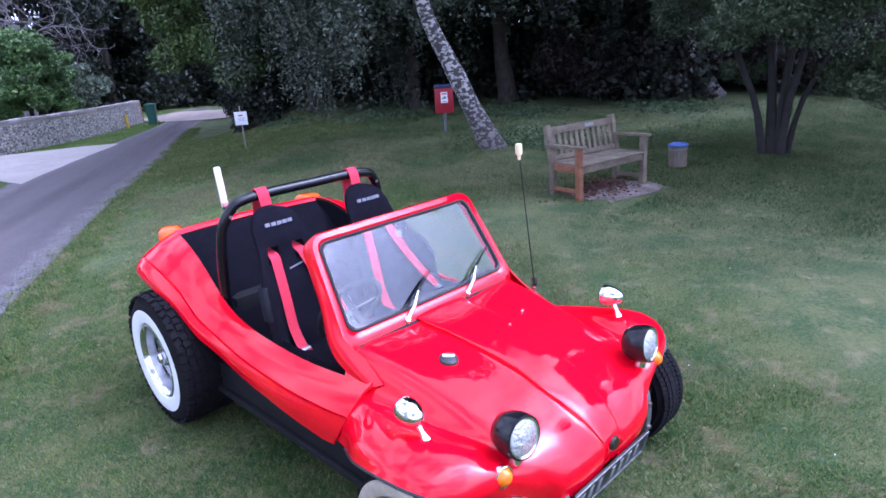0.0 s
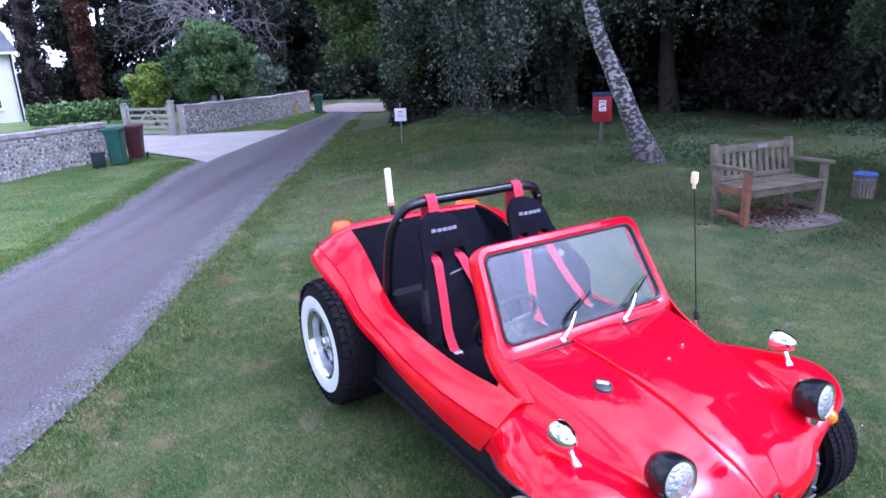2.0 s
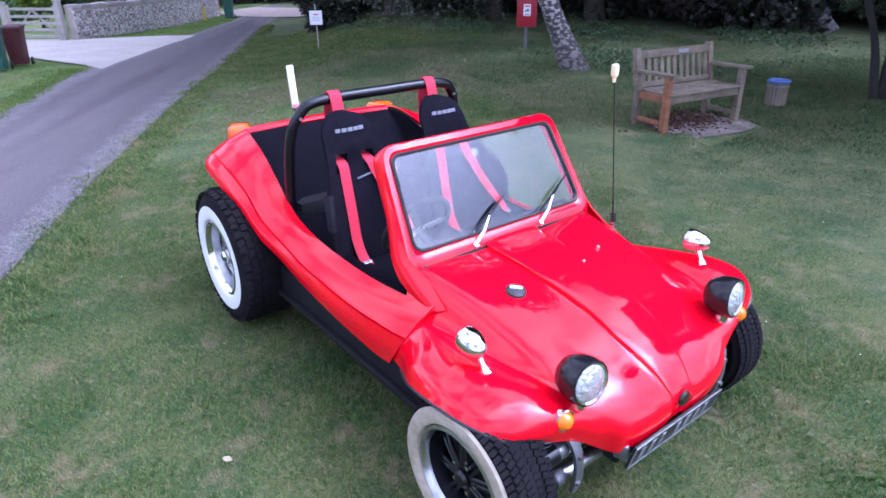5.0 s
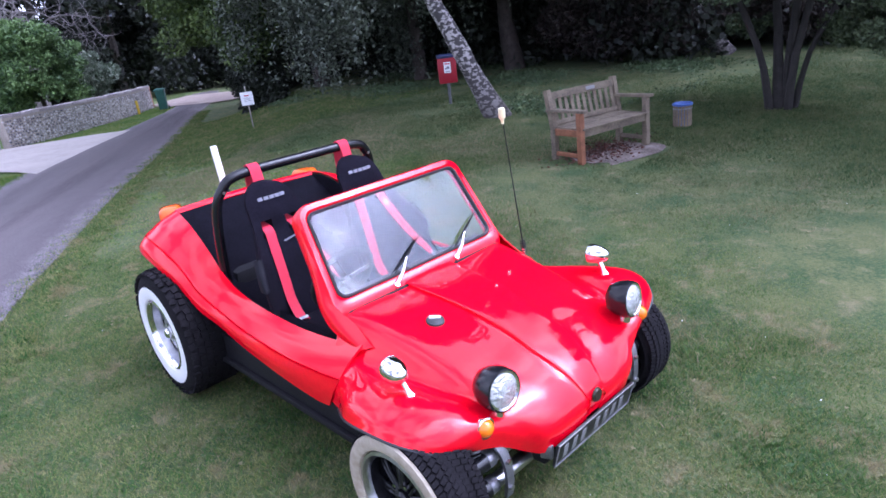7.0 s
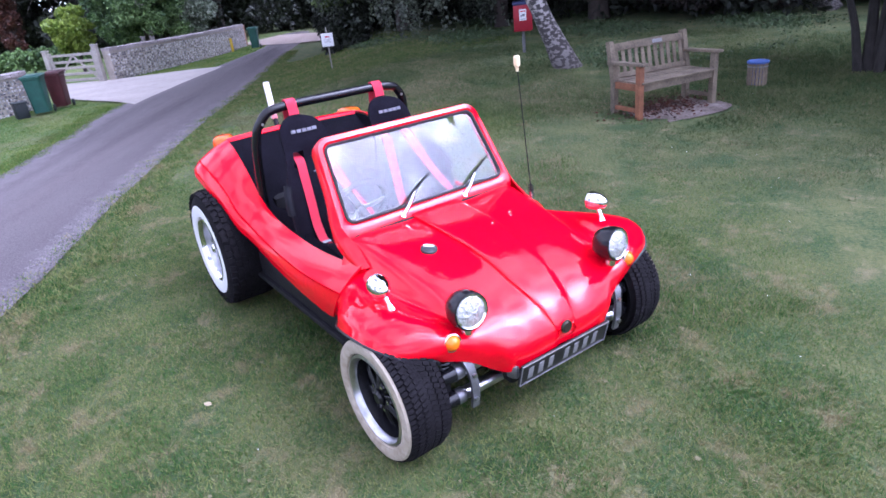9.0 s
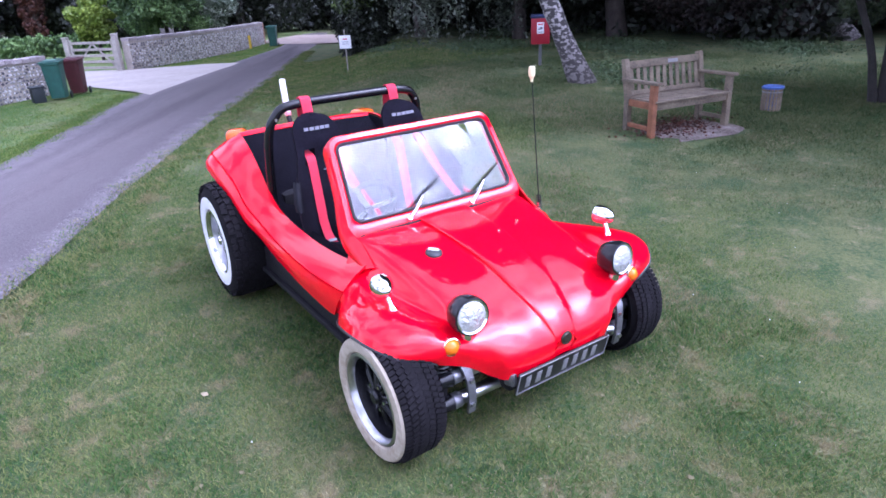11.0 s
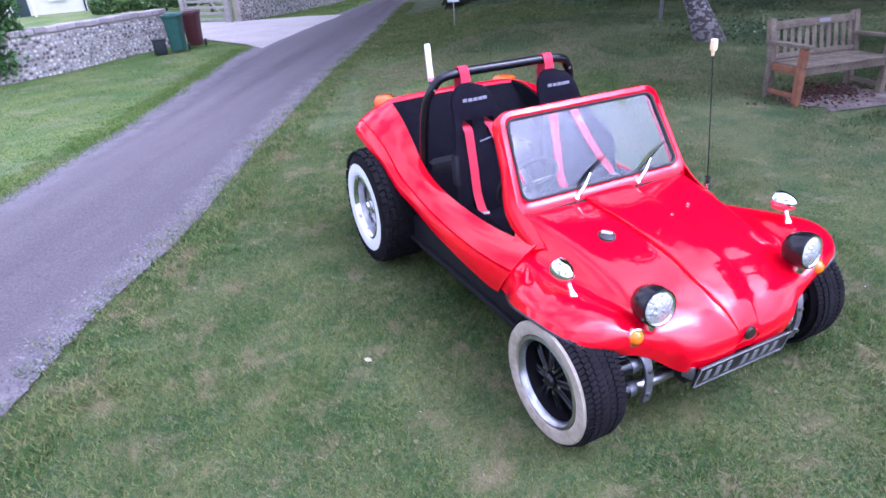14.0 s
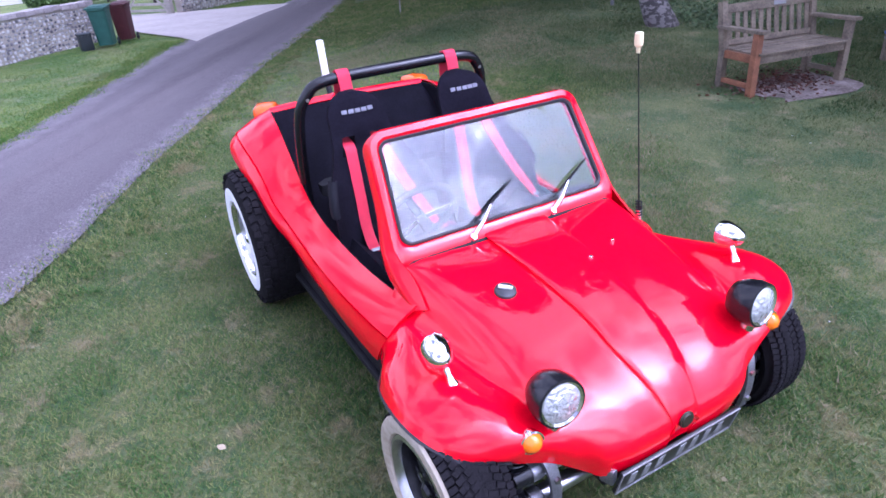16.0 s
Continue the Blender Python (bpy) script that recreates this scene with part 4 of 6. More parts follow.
leafy_tree("conifer", "tall dark conifer with mauve-brown needles", [([(-49, 0.6, -1.2), (-49, 0.6, 6), (-49, 0.6, 14)], [0.5, 0.4, 0.1])], [(-49 + 0.4 * math.sin(k * 2), 0.8 + 0.5 * math.cos(k * 3), 0.0 + 0.5 * k, 0.6, 0.7, 0.6) for k in range(20)], 12000, 0.12, LEAF_MAUVE, group="conifers", m=BEHIND)
leafy_tree("distant_tree", "light green tree far behind the cottage roof", [([(-64, -5.5, -1.2), (-64, -5.5, 4)], [0.4, 0.2])], blobs_round(-64, -5.0, 3.6, 3, 4.0, 2.2, 40, 1.0, 47), 12000, 0.22, LEAF_BUSH, group="conifers", m=BEHIND)


def bare_tree(seed):
    """A leafless tree with pale crooked branches."""
    ob = empty("bare_tree", "bare dead tree with pale crooked branches", "tree", m=GARDEN)
    r = random.Random(seed)
    trunk("trunk", ob, [(-28.8, 5.6, -0.7), (-28.8, 5.7, 1.5), (-28.5, 5.8, 3.6)], [0.32, 0.26, 0.2], PALE_BARK)
    bm = bmesh.new()

    def grow(p, d, length, rad, depth):
        pts, q = [p], p.copy()
        for _ in range(5):
            d = (d + Vector((r.gauss(0, 0.42), r.gauss(0, 0.42), r.gauss(-0.02, 0.34)))).normalized()
            q = q + d * length / 5
            pts.append(q.copy())
        tube(bm, pts, [rad * (1 - 0.13 * k) for k in range(6)], 5, ends=False)
        if depth:
            for k in (2, 3, 4, 5):
                for _ in range(2):
                    grow(pts[k], (d + Vector((r.gauss(0, 0.8), r.gauss(0, 0.8), r.gauss(-0.1, 0.5)))).normalized(), length * 0.62, rad * 0.5, depth - 1)

    for k in range(6):
        a = k * 1.05
        grow(Vector((-28.5, 5.8, 2.6 + 0.3 * k)), Vector((0.5 + 0.4 * math.cos(a), math.sin(a), 0.35)).normalized(), r.uniform(2.6, 4.2), 0.046, 2)
    tagged(part("branch", bm, PALE_BARK, ob), kind="stuff")


bare_tree(5)


# ---- walls, gate, cottage ----
def flint_wall(name, label, points, height, seed, pieces):
    """A mortared wall of flints along points, with a coping of stones; flints nearest the lane are pieces."""
    r = random.Random(seed)
    core = bmesh.new()
    pts = [Vector((x, y, 0)) for x, y in points]
    fine = spline(pts, 8)
    wall = empty(name, label, "wall", kind="structure")
    rows = []
    for k, p in enumerate(fine):
        d = (fine[min(k + 1, len(fine) - 1)] - fine[max(k - 1, 0)]).normalized()
        n = Vector((-d.y, d.x, 0)) * 0.15
        z = gz(p.x, p.y)
        rows.append([core.verts.new((q.x, q.y, h)) for q, h in ((p + n, z - 0.1), (p + n, z + height), (p - n, z + height), (p - n, z - 0.1))])
    for a, b in zip(rows, rows[1:]):
        for j in range(3):
            core.faces.new((a[j], a[j + 1], b[j + 1], b[j]))
    core.faces.new(rows[0])
    core.faces.new(rows[-1])
    part("core", core, MORTAR, wall, smooth=False)
    # stones on both faces
    shapes = []
    for k in range(5):
        b2 = bmesh.new()
        bmesh.ops.create_icosphere(b2, subdivisions=1, radius=1)
        for v in b2.verts:
            v.co *= 1 + 0.28 * noise.noise(v.co * 1.7 + Vector((k * 4, seed, 0)))
        me = bpy.data.meshes.new("flint")
        b2.to_mesh(me)
        b2.free()
        me.materials.append(FLINT)
        shapes.append(me)
    rest = bmesh.new()
    length = sum((b - a).length for a, b in zip(fine, fine[1:]))
    made = 0
    for k in range(len(fine) - 1):
        a, b = fine[k], fine[k + 1]
        d = (b - a).normalized()
        n = Vector((-d.y, d.x, 0))
        seg = (b - a).length
        for row in range(int(height / 0.085)):
            u = r.uniform(0, 0.1)
            while u < seg:
                w = r.uniform(0.035, 0.062)
                side = 1 if n.x > 0 else -1
                p = a + d * u + n * side * 0.145
                z = gz(p.x, p.y) + 0.03 + row * 0.085 + r.uniform(-0.015, 0.015)
                m = Matrix.LocRotScale((p.x, p.y, z), Euler((r.uniform(-0.3, 0.3), r.uniform(-0.3, 0.3), math.atan2(d.y, d.x))), Vector((w, 0.028, r.uniform(0.03, 0.045))))
                if made < pieces:
                    ob = new("flint", shapes[made % 5])
                    ob.parent = wall
                    ob.matrix_basis = m
                    made += 1
                else:
                    b2 = bmesh.new()
                    bmesh.ops.create_icosphere(b2, subdivisions=1, radius=1)
                    join(rest, b2, m)
                u += w * 2 + 0.012
        # coping
        c = new("coping_stone", COPE)
        c.parent = wall
        mid = (a + b) / 2
        c.matrix_basis = Matrix.LocRotScale((mid.x, mid.y, gz(mid.x, mid.y) + height + 0.045 + r.uniform(-0.012, 0.012)), Euler((0, 0, math.atan2(d.y, d.x))), Vector((seg * 0.97, 0.36, 0.11)))
    if rest.verts:
        tagged(part("flint_fill", rest, FLINT_FILL, wall), kind="stuff")
    else:
        rest.free()
    return wall


b2 = bmesh.new()
box(b2, 1, 1, 1, None, 0.06, 2)
COPE = bpy.data.meshes.new("coping_stone")
b2.to_mesh(COPE)
b2.free()
COPE.materials.append(COPING)


flint_wall("wall_garden", "low flint garden wall with stone coping", [(-12.4, -5.6), (-13.6, -3.6), (-15.3, -2.2), (-16.9, -0.75)], 0.88, 1, 300)
flint_wall("wall_lane", "flint wall along the lane with stone coping", [(-22.6, 2.2), (-24.9, 4.9), (-28, 7.8), (-31.6, 10.2)], 1.0, 2, 300)

# brick end of the lane wall
bm = bmesh.new()
end = empty("wall_end", "red brick pier ending the flint wall", "wall", kind="structure", m=pose(-31.75, 10.3, gz(-31.75, 10.3) - 0.03, 0, 0, 145))
b2 = bmesh.new()
box(b2, 0.215, 0.1, 0.062, None, 0.006, 1)
brick_mesh = bpy.data.meshes.new("brick")
b2.to_mesh(brick_mesh)
b2.free()
brick_mesh.materials.append(BRICK)
for row in range(15):
    for j in range(2):
        b = new("brick", brick_mesh)
        b.parent = end
        b.matrix_basis = pose(0, -0.06 + 0.12 * j, 0.03 + row * 0.072, 0, 0, 0 if row % 2 else 0) @ Matrix.Diagonal((1.7, 1.15, 1, 1))
box(bm, 0.34, 0.2, 1.05, pose(0, 0, 0.5), 0.005)
part("core", bm, MORTAR, end)


def field_gate():
    ob = empty("field_gate", "silvered wooden five-bar gate, shut", "gate", m=pose(-23.52, 1.24, gz(-23.52, 1.24) - 0.08, 0, 0, math.degrees(math.atan2(1.36, 1.64))) @ Matrix.Diagonal((0.86, 0.86, 1.04, 1)))
    for z in (0.22, 0.42, 0.62, 0.82, 1.04):
        bm = bmesh.new()
        box(bm, 2.1, 0.03, 0.085, pose(0, 0, z), 0.008)
        part("bar", bm, GATE_WOOD, ob)
    for x in (-1.05, 1.05):
        bm = bmesh.new()
        box(bm, 0.09, 0.06, 1.08, pose(x, 0, 0.6), 0.01)
        part("stile", bm, GATE_WOOD, ob)
    for s in (-1, 1):
        bm = bmesh.new()
        box(bm, 1.25, 0.028, 0.075, pose(s * 0.5, 0.028, 0.63, 0, s * 38, 0), 0.008)
        part("brace", bm, GATE_WOOD, ob)


field_gate()
for x, y, h in ((-22.7, 1.92, 1.25), (-24.36, 0.54, 1.2)):
    post = empty("gate_post", "square weathered oak gate post", "post", group="gate posts", m=pose(x, y, gz(x, y) - 0.02, 0, 0, 40))
    bm = bmesh.new()
    box(bm, 0.17, 0.17, h, pose(0, 0, h / 2), 0.02)
    part("post", bm, GATE_WOOD, post)
    bm = bmesh.new()
    box(bm, 0.2, 0.2, 0.06, pose(0, 0, h + 0.02), 0.025)
    part("cap", bm, GATE_WOOD, post)
marker = empty("marker_post", "small yellow marker post at the flint wall", "post", m=pose(-28.5, 8.55, gz(-28.5, 8.55)))
bm = bmesh.new()
box(bm, 0.1, 0.1, 0.62, pose(0, 0, 0.3), 0.01)
part("post", bm, POST_YELLOW, marker)


def wheelie_bin(x, y, turn, mat, label, h=1.0):
    ob = empty("wheelie_bin", label, "bin", group="wheelie bins", m=pose(x, y, gz(x, y), 0, 0, turn) @ Matrix.Diagonal((0.88 * h, 0.84 * h, h, 1)))
    bm = bmesh.new()
    rows = [(0.22, 0.24, 0.06), (0.235, 0.26, 0.35), (0.27, 0.31, 0.9), (0.29, 0.335, 0.92), (0.29, 0.335, 0.97)]
    rings = []
    for a, b, z in rows:
        ring = []
        for k in range(24):
            t = 2 * math.pi * k / 24
            c, s = math.cos(t), math.sin(t)
            ring.append(bm.verts.new((b * math.copysign(abs(c) ** 0.35, c), a * math.copysign(abs(s) ** 0.35, s), z)))
        rings.append(ring)
    for p, q in zip(rings, rings[1:]):
        for k in range(24):
            bm.faces.new((p[k], p[(k + 1) % 24], q[(k + 1) % 24], q[k]))
    bm.faces.new(rings[0])
    bm.faces.new(rings[-1])
    part("body", bm, mat, ob)
    bm = bmesh.new()
    box(bm, 0.7, 0.6, 0.035, pose(-0.01, 0, 0.99, 0, 2, 0), 0.015)
    box(bm, 0.5, 0.44, 0.03, pose(0.0, 0, 1.015, 0, 2, 0), 0.015)
    part("lid", bm, mat, ob)
    bm = bmesh.new()
    tube(bm, [(-0.37, -0.24, 0.95), (-0.37, 0.24, 0.95)], 0.016, 8)
    part("handle", bm, BIN_BLACK, ob)
    for s in (-1, 1):
        bm = bmesh.new()
        lathe(bm, [(0, -0.025), (0.08, -0.025), (0.1, -0.015), (0.1, 0.015), (0.08, 0.025), (0, 0.025)], 20, pose(-0.24, s * 0.27, 0.1, 90, 0, 0))
        part("wheel", bm, BIN_BLACK, ob)


wheelie_bin(-15.2, -0.62, -20, BIN_GREEN, "green plastic wheelie bin on the verge", 0.9)
wheelie_bin(-15.95, -0.12, -25, BIN_BROWN, "dark maroon wheelie bin beside a green one", 0.88)
wheelie_bin(-28.2, 9.6, -30, BIN_GREEN, "green wheelie bin standing at the lane's bend", 0.95)
caddy = empty("food_caddy", "small black food-waste caddy beside the bins", "bin", m=pose(-15.0, -1.08, gz(-15.0, -1.08), 0, 0, 10))
bm = bmesh.new()
box(bm, 0.27, 0.27, 0.34, pose(0, 0, 0.17), 0.03)
part("body", bm, BIN_BLACK, caddy)
bm = bmesh.new()
box(bm, 0.3, 0.3, 0.05, pose(0, 0, 0.355), 0.02)
part("lid", bm, BIN_BLACK, caddy)


def window(parent, x, y, z, w, h):
    fr = bmesh.new()
    for dy, dz, sy, sz in ((0, h / 2, w, 0.07), (0, -h / 2, w, 0.07), (-w / 2, 0, 0.07, h), (w / 2, 0, 0.07, h), (0, 0, 0.06, h), (0, h * 0.1, w, 0.035)):
        box(fr, 0.09, sy + (0.07 if sz < sy else 0), sz, pose(x, y + dy, z + dz), 0.008)
    win = part("window", fr, WHITE_PAINT, parent, "white painted casement window")
    for s in (-1, 1):
        g = bmesh.new()
        box(g, 0.02, w / 2 - 0.06, h - 0.06, pose(x - 0.02, y + s * w / 4, z))
        part("pane", g, DARK_GLASS, win)
    g = bmesh.new()
    box(g, 0.16, w + 0.16, 0.06, pose(x + 0.04, y, z - h / 2 - 0.06), 0.01)
    part("sill", g, WHITE_PAINT, win)


def cottage():
    """A rendered cottage with a slate roof, dormers and a porch, seen over the garden wall."""
    ob = empty("cottage", "cream rendered cottage with grey slate roof", "house", m=pose(-42.4, -3.0, -1.0, 0, 0, 5) @ Matrix.Diagonal((0.9, 0.84, 1.05, 1)))
    bm = bmesh.new()
    box(bm, 5.6, 12.0, 4.0, pose(-2.8, -6.0, 2.0), 0.02)
    part("wall", bm, RENDER_WALL, ob, "cream render")
    bm = bmesh.new()
    e, r0 = 0.35, 6.75
    v = [bm.verts.new(p) for p in ((e, e, 3.85), (e, -12.3, 3.85), (-5.6 - e, -12.3, 3.85), (-5.6 - e, e, 3.85), (-2.8, -1.1, r0), (-2.8, -12.3, r0))]
    for q in ((0, 1, 5, 4), (2, 3, 4, 5), (0, 4, 3), (1, 2, 5), (3, 2, 1, 0)):
        bm.faces.new([v[k] for k in q])
    roof = part("roof", bm, SLATE, ob, "grey slates", smooth=False)
    # courses of slates on the slope towards the lane
    slope = Vector((-2.8 - e, 0, r0 - 3.85))
    L = slope.length
    tilt = math.degrees(math.atan2(slope.z, -slope.x))
    b2 = bmesh.new()
    box(b2, 0.30, 0.29, 0.014, None)
    slate = bpy.data.meshes.new("slate")
    b2.to_mesh(slate)
    b2.free()
    slate.materials.append(SLATE)
    for row in range(15):
        c = Vector((e, 0, 3.87)) + slope * ((row + 0.5) / 15)
        hip = e - (e + 1.1) * (row + 0.5) / 15
        for k in range(20):
            y = hip - 0.16 - 0.30 * k - 0.15 * (row % 2)
            s = new("slate", slate)
            s.parent = roof
            s.matrix_basis = pose(c.x, y, c.z + 0.012, 0, tilt + 2, 0)
    bm = bmesh.new()
    tube(bm, [(-2.8, -1.1, r0 + 0.03), (-2.8, -12.3, r0 + 0.03)], 0.11, 8)
    part("ridge", bm, SLATE, roof)
    bm = bmesh.new()
    tube(bm, [(e + 0.05, e, 3.82), (e + 0.05, -12.3, 3.82)], 0.07, 8)
    part("gutter", bm, WHITE_PAINT, ob)
    bm = bmesh.new()
    tube(bm, [(0.08, -0.15, 3.8), (0.08, -0.15, 0)], 0.05, 8)
    part("downpipe", bm, BLACK_SATIN, ob)
    for y in (-1.75, -6.6):
        d = bmesh.new()
        box(d, 1.9, 1.3, 1.5, pose(-0.65, y, 4.3), 0.02)
        dormer = part("dormer", d, RENDER_WALL, ob)
        d = bmesh.new()
        q = [d.verts.new(p) for p in ((0.55, y - 0.95, 5.0), (0.55, y + 0.95, 5.0), (-2.4, y + 0.95, 5.0), (-2.4, y - 0.95, 5.0), (-0.4, y, 5.95), (-2.4, y, 5.95))]
        for f in ((0, 1, 4), (1, 2, 5, 4), (3, 0, 4, 5), (2, 3, 5), (3, 2, 1, 0)):
            d.faces.new([q[k] for k in f])
        part("dormer_roof", d, SLATE, dormer, smooth=False)
        d = bmesh.new()
        box(d, 0.05, 1.96, 0.10, pose(0.57, y, 4.97), 0.01)
        part("fascia", d, WHITE_PAINT, dormer)
        window(ob, 0.32, y, 4.35, 0.95, 1.05)
    window(ob, 0.02, -1.7, 1.5, 1.0, 1.1)
    p = bmesh.new()
    q = [p.verts.new(c) for c in ((1.6, -3.2, 2.6), (1.6, -4.9, 2.6), (1.6, -4.05, 3.6), (0, -3.2, 2.6), (0, -4.9, 2.6), (0, -4.05, 3.6))]
    for f in ((0, 2, 1), (0, 3, 5, 2), (1, 2, 5, 4), (0, 1, 4, 3)):
        p.faces.new([q[k] for k in f])
    porch = part("porch", p, WHITE_PAINT, ob, "white gabled porch", smooth=False)
    for s in (-1, 1):
        p = bmesh.new()
        box(p, 1.75, 1.35, 0.06, pose(0.85, -4.05 + s * 0.5, 3.18, -s * 49.5, 0, 0))
        part("porch_roof", p, SLATE, porch)
        p = bmesh.new()
        box(p, 0.12, 0.12, 2.7, pose(1.5, -4.05 + s * 0.75, 1.3), 0.01)
        part("post", p, WHITE_PAINT, porch)
    p = bmesh.new()
    box(p, 0.08, 0.95, 2.05, pose(0.03, -4.05, 1.05), 0.01)
    part("door", p, material("dark_green_door", (0.03, 0.05, 0.05), 0.4), ob)


cottage()


# ---- things on the grass ----
def park_bench():
    ob = empty("bench", "weathered wooden park bench with slatted back", "bench", m=pose(-1.66, 4.78, gz(-1.66, 4.78) - 0.005, 0, 0, -10) @ Matrix.Diagonal((1, 1, 0.94, 1)))
    W, D = 0.585, 0.21

    def plank(name, sx, sy, sz, m, mat=OLD_WOOD, label=""):
        bm = bmesh.new()
        box(bm, sx, sy, sz, m, 0.006)
        return part(name, bm, mat, ob, label)

    for s in (-1, 1):
        odd = RED_WOOD if s < 0 else OLD_WOOD
        plank("leg", 0.07, 0.065, 0.62, pose(D, s * (W - 0.03), 0.31), odd, "reddish front leg" if s < 0 else "")
        plank("leg", 0.07, 0.065, 0.43, pose(-D, s * (W - 0.03), 0.215))
        plank("back_post", 0.07, 0.065, 0.50, pose(-D - 0.045, s * (W - 0.03), 0.63, 0, -11, 0))
        plank("arm", 0.60, 0.085, 0.035, pose(0.0, s * (W - 0.03), 0.635, 0, -1, 0))
        plank("side_rail", 0.45, 0.035, 0.08, pose(0, s * (W - 0.03), 0.37), odd)
        plank("side_rail", 0.45, 0.035, 0.05, pose(0, s * (W - 0.03), 0.10), odd)
    plank("seat_rail", 0.035, 2 * W - 0.1, 0.085, pose(D, 0, 0.365))
    for k in range(6):
        plank("seat_slat", 0.075, 2 * W - 0.06, 0.022, pose(-0.215 + 0.088 * k, 0, 0.418 + 0.002 * abs(k - 3)))
    plank("back_rail", 0.04, 2 * W - 0.06, 0.09, pose(-D - 0.075, 0, 0.80, 0, -11, 0))
    plank("back_rail", 0.04, 2 * W - 0.06, 0.06, pose(-D - 0.01, 0, 0.47, 0, -11, 0))
    for k in range(11):
        plank("back_slat", 0.016, 0.052, 0.33, pose(-D - 0.042, -0.485 + 0.097 * k, 0.63, 0, -11, 0))
    bm = bmesh.new()
    box(bm, 0.004, 0.15, 0.045, pose(-D - 0.052, 0.12, 0.803, 0, -11, 0), 0.002)
    part("plaque", bm, PLATE_SILVER, ob, "small grey metal plaque")


park_bench()


def barrel_bin():
    ob = empty("litter_bin", "small round wooden-slatted litter bin with blue liner", "bin", m=pose(-1.45, 6.42, gz(-1.45, 6.42)) @ Matrix.Scale(0.78, 4))
    b2 = bmesh.new()
    box(b2, 0.016, 0.046, 0.37, None, 0.004, 1)
    for k in range(18):
        a = 2 * math.pi * k / 18
        bm = bmesh.new()
        box(bm, 0.016, 0.042, 0.37, pose(0.145 * math.cos(a), 0.145 * math.sin(a), 0.19, 0, 0, math.degrees(a)), 0.004, 1)
        part("slat", bm, OLD_WOOD, ob)
    b2.free()
    bm = bmesh.new()
    lathe(bm, [(0.128, 0.02), (0.13, 0.36), (0.15, 0.40), (0.172, 0.385), (0.168, 0.36), (0.135, 0.35), (0.12, 0.3), (0, 0.28)], 24)
    part("liner", bm, BLUE_BAG, ob, "blue plastic liner folded over the rim")
    bm = bmesh.new()
    lathe(bm, [(0.158, 0.30), (0.158, 0.32)], 24)
    part("band", bm, DULL_STEEL, ob)


barrel_bin()


def small_sign():
    ob = empty("sign_post", "small white notice board on a thin post", "sign", m=pose(-10.9, 5.05, gz(-10.9, 5.05) - 0.02, 0, 0, -33))
    bm = bmesh.new()
    tube(bm, [(0, 0, 0), (0.01, 0.0, 0.95)], 0.014, 8)
    part("post", bm, GATE_WOOD, ob)
    bm = bmesh.new()
    box(bm, 0.012, 0.27, 0.29, pose(0.022, 0, 0.68), 0.003)
    board = part("board", bm, SIGN_WHITE, ob)
    bm = bmesh.new()
    box(bm, 0.004, 0.10, 0.025, pose(0.03, 0, 0.745))
    part("print", bm, SIGN_RED, board)
    for k in range(3):
        bm = bmesh.new()
        box(bm, 0.003, 0.16 - 0.03 * (k % 2), 0.007, pose(0.0295, 0, 0.69 - 0.03 * k))
        part("print", bm, MARK, board)


small_sign()


def dog_bin():
    ob = empty("waste_bin", "red steel waste bin on a post, dark blue lid", "bin", m=pose(-6.45, 7.0, gz(-6.45, 7.0) - 0.02, 0, 2, -42))
    bm = bmesh.new()
    tube(bm, [(-0.02, 0, 0), (-0.02, 0, 0.75)], 0.03, 10)
    part("post", bm, DULL_STEEL, ob)
    bm = bmesh.new()
    box(bm, 0.27, 0.35, 0.47, pose(0, 0, 0.66), 0.02)
    part("body", bm, BIN_RED, ob)
    bm = bmesh.new()
    box(bm, 0.29, 0.37, 0.055, pose(0, 0, 0.92), 0.02)
    part("lid", bm, BIN_BLUE_LID, ob)
    bm = bmesh.new()
    box(bm, 0.004, 0.13, 0.20, pose(0.138, 0.0, 0.72), 0.0)
    lab = part("label", bm, SIGN_WHITE, ob, "white printed label")
    for k, (y, z, sy, sz) in enumerate(((0, 0.785, 0.10, 0.02), (0.01, 0.715, 0.05, 0.045), (-0.03, 0.70, 0.025, 0.03), (0, 0.645, 0.09, 0.012))):
        bm = bmesh.new()
        box(bm, 0.003, sy, sz, pose(0.142, y, z))
        part("print", bm, PRINT_GREY if k else SIGN_RED, lab)


dog_bin()


# ---- the beach buggy ----
buggy = empty("beach_buggy", "glossy red open beach buggy with black roll bar, parked on grass", "car")


def front_row(x, z0, ridge, shoulder, valley, crown_, outer, lip, back=(0, 0, 0, 0), drop=0.0):
    """One cross-section of bonnet and wing, from the middle outwards; back: how far each wing point sits behind x."""
    zr = z0 - 0.004
    return [(x, 0, z0), (x, ridge, zr), (x, ridge + 0.014, zr - 0.016), (x, (ridge + shoulder[0]) * 0.55, (z0 * 0.5 + shoulder[1] * 0.5) - 0.004), (x - drop, *shoulder)] + [(x - b, *p) for b, p in zip(back, (valley, crown_, outer, lip))]


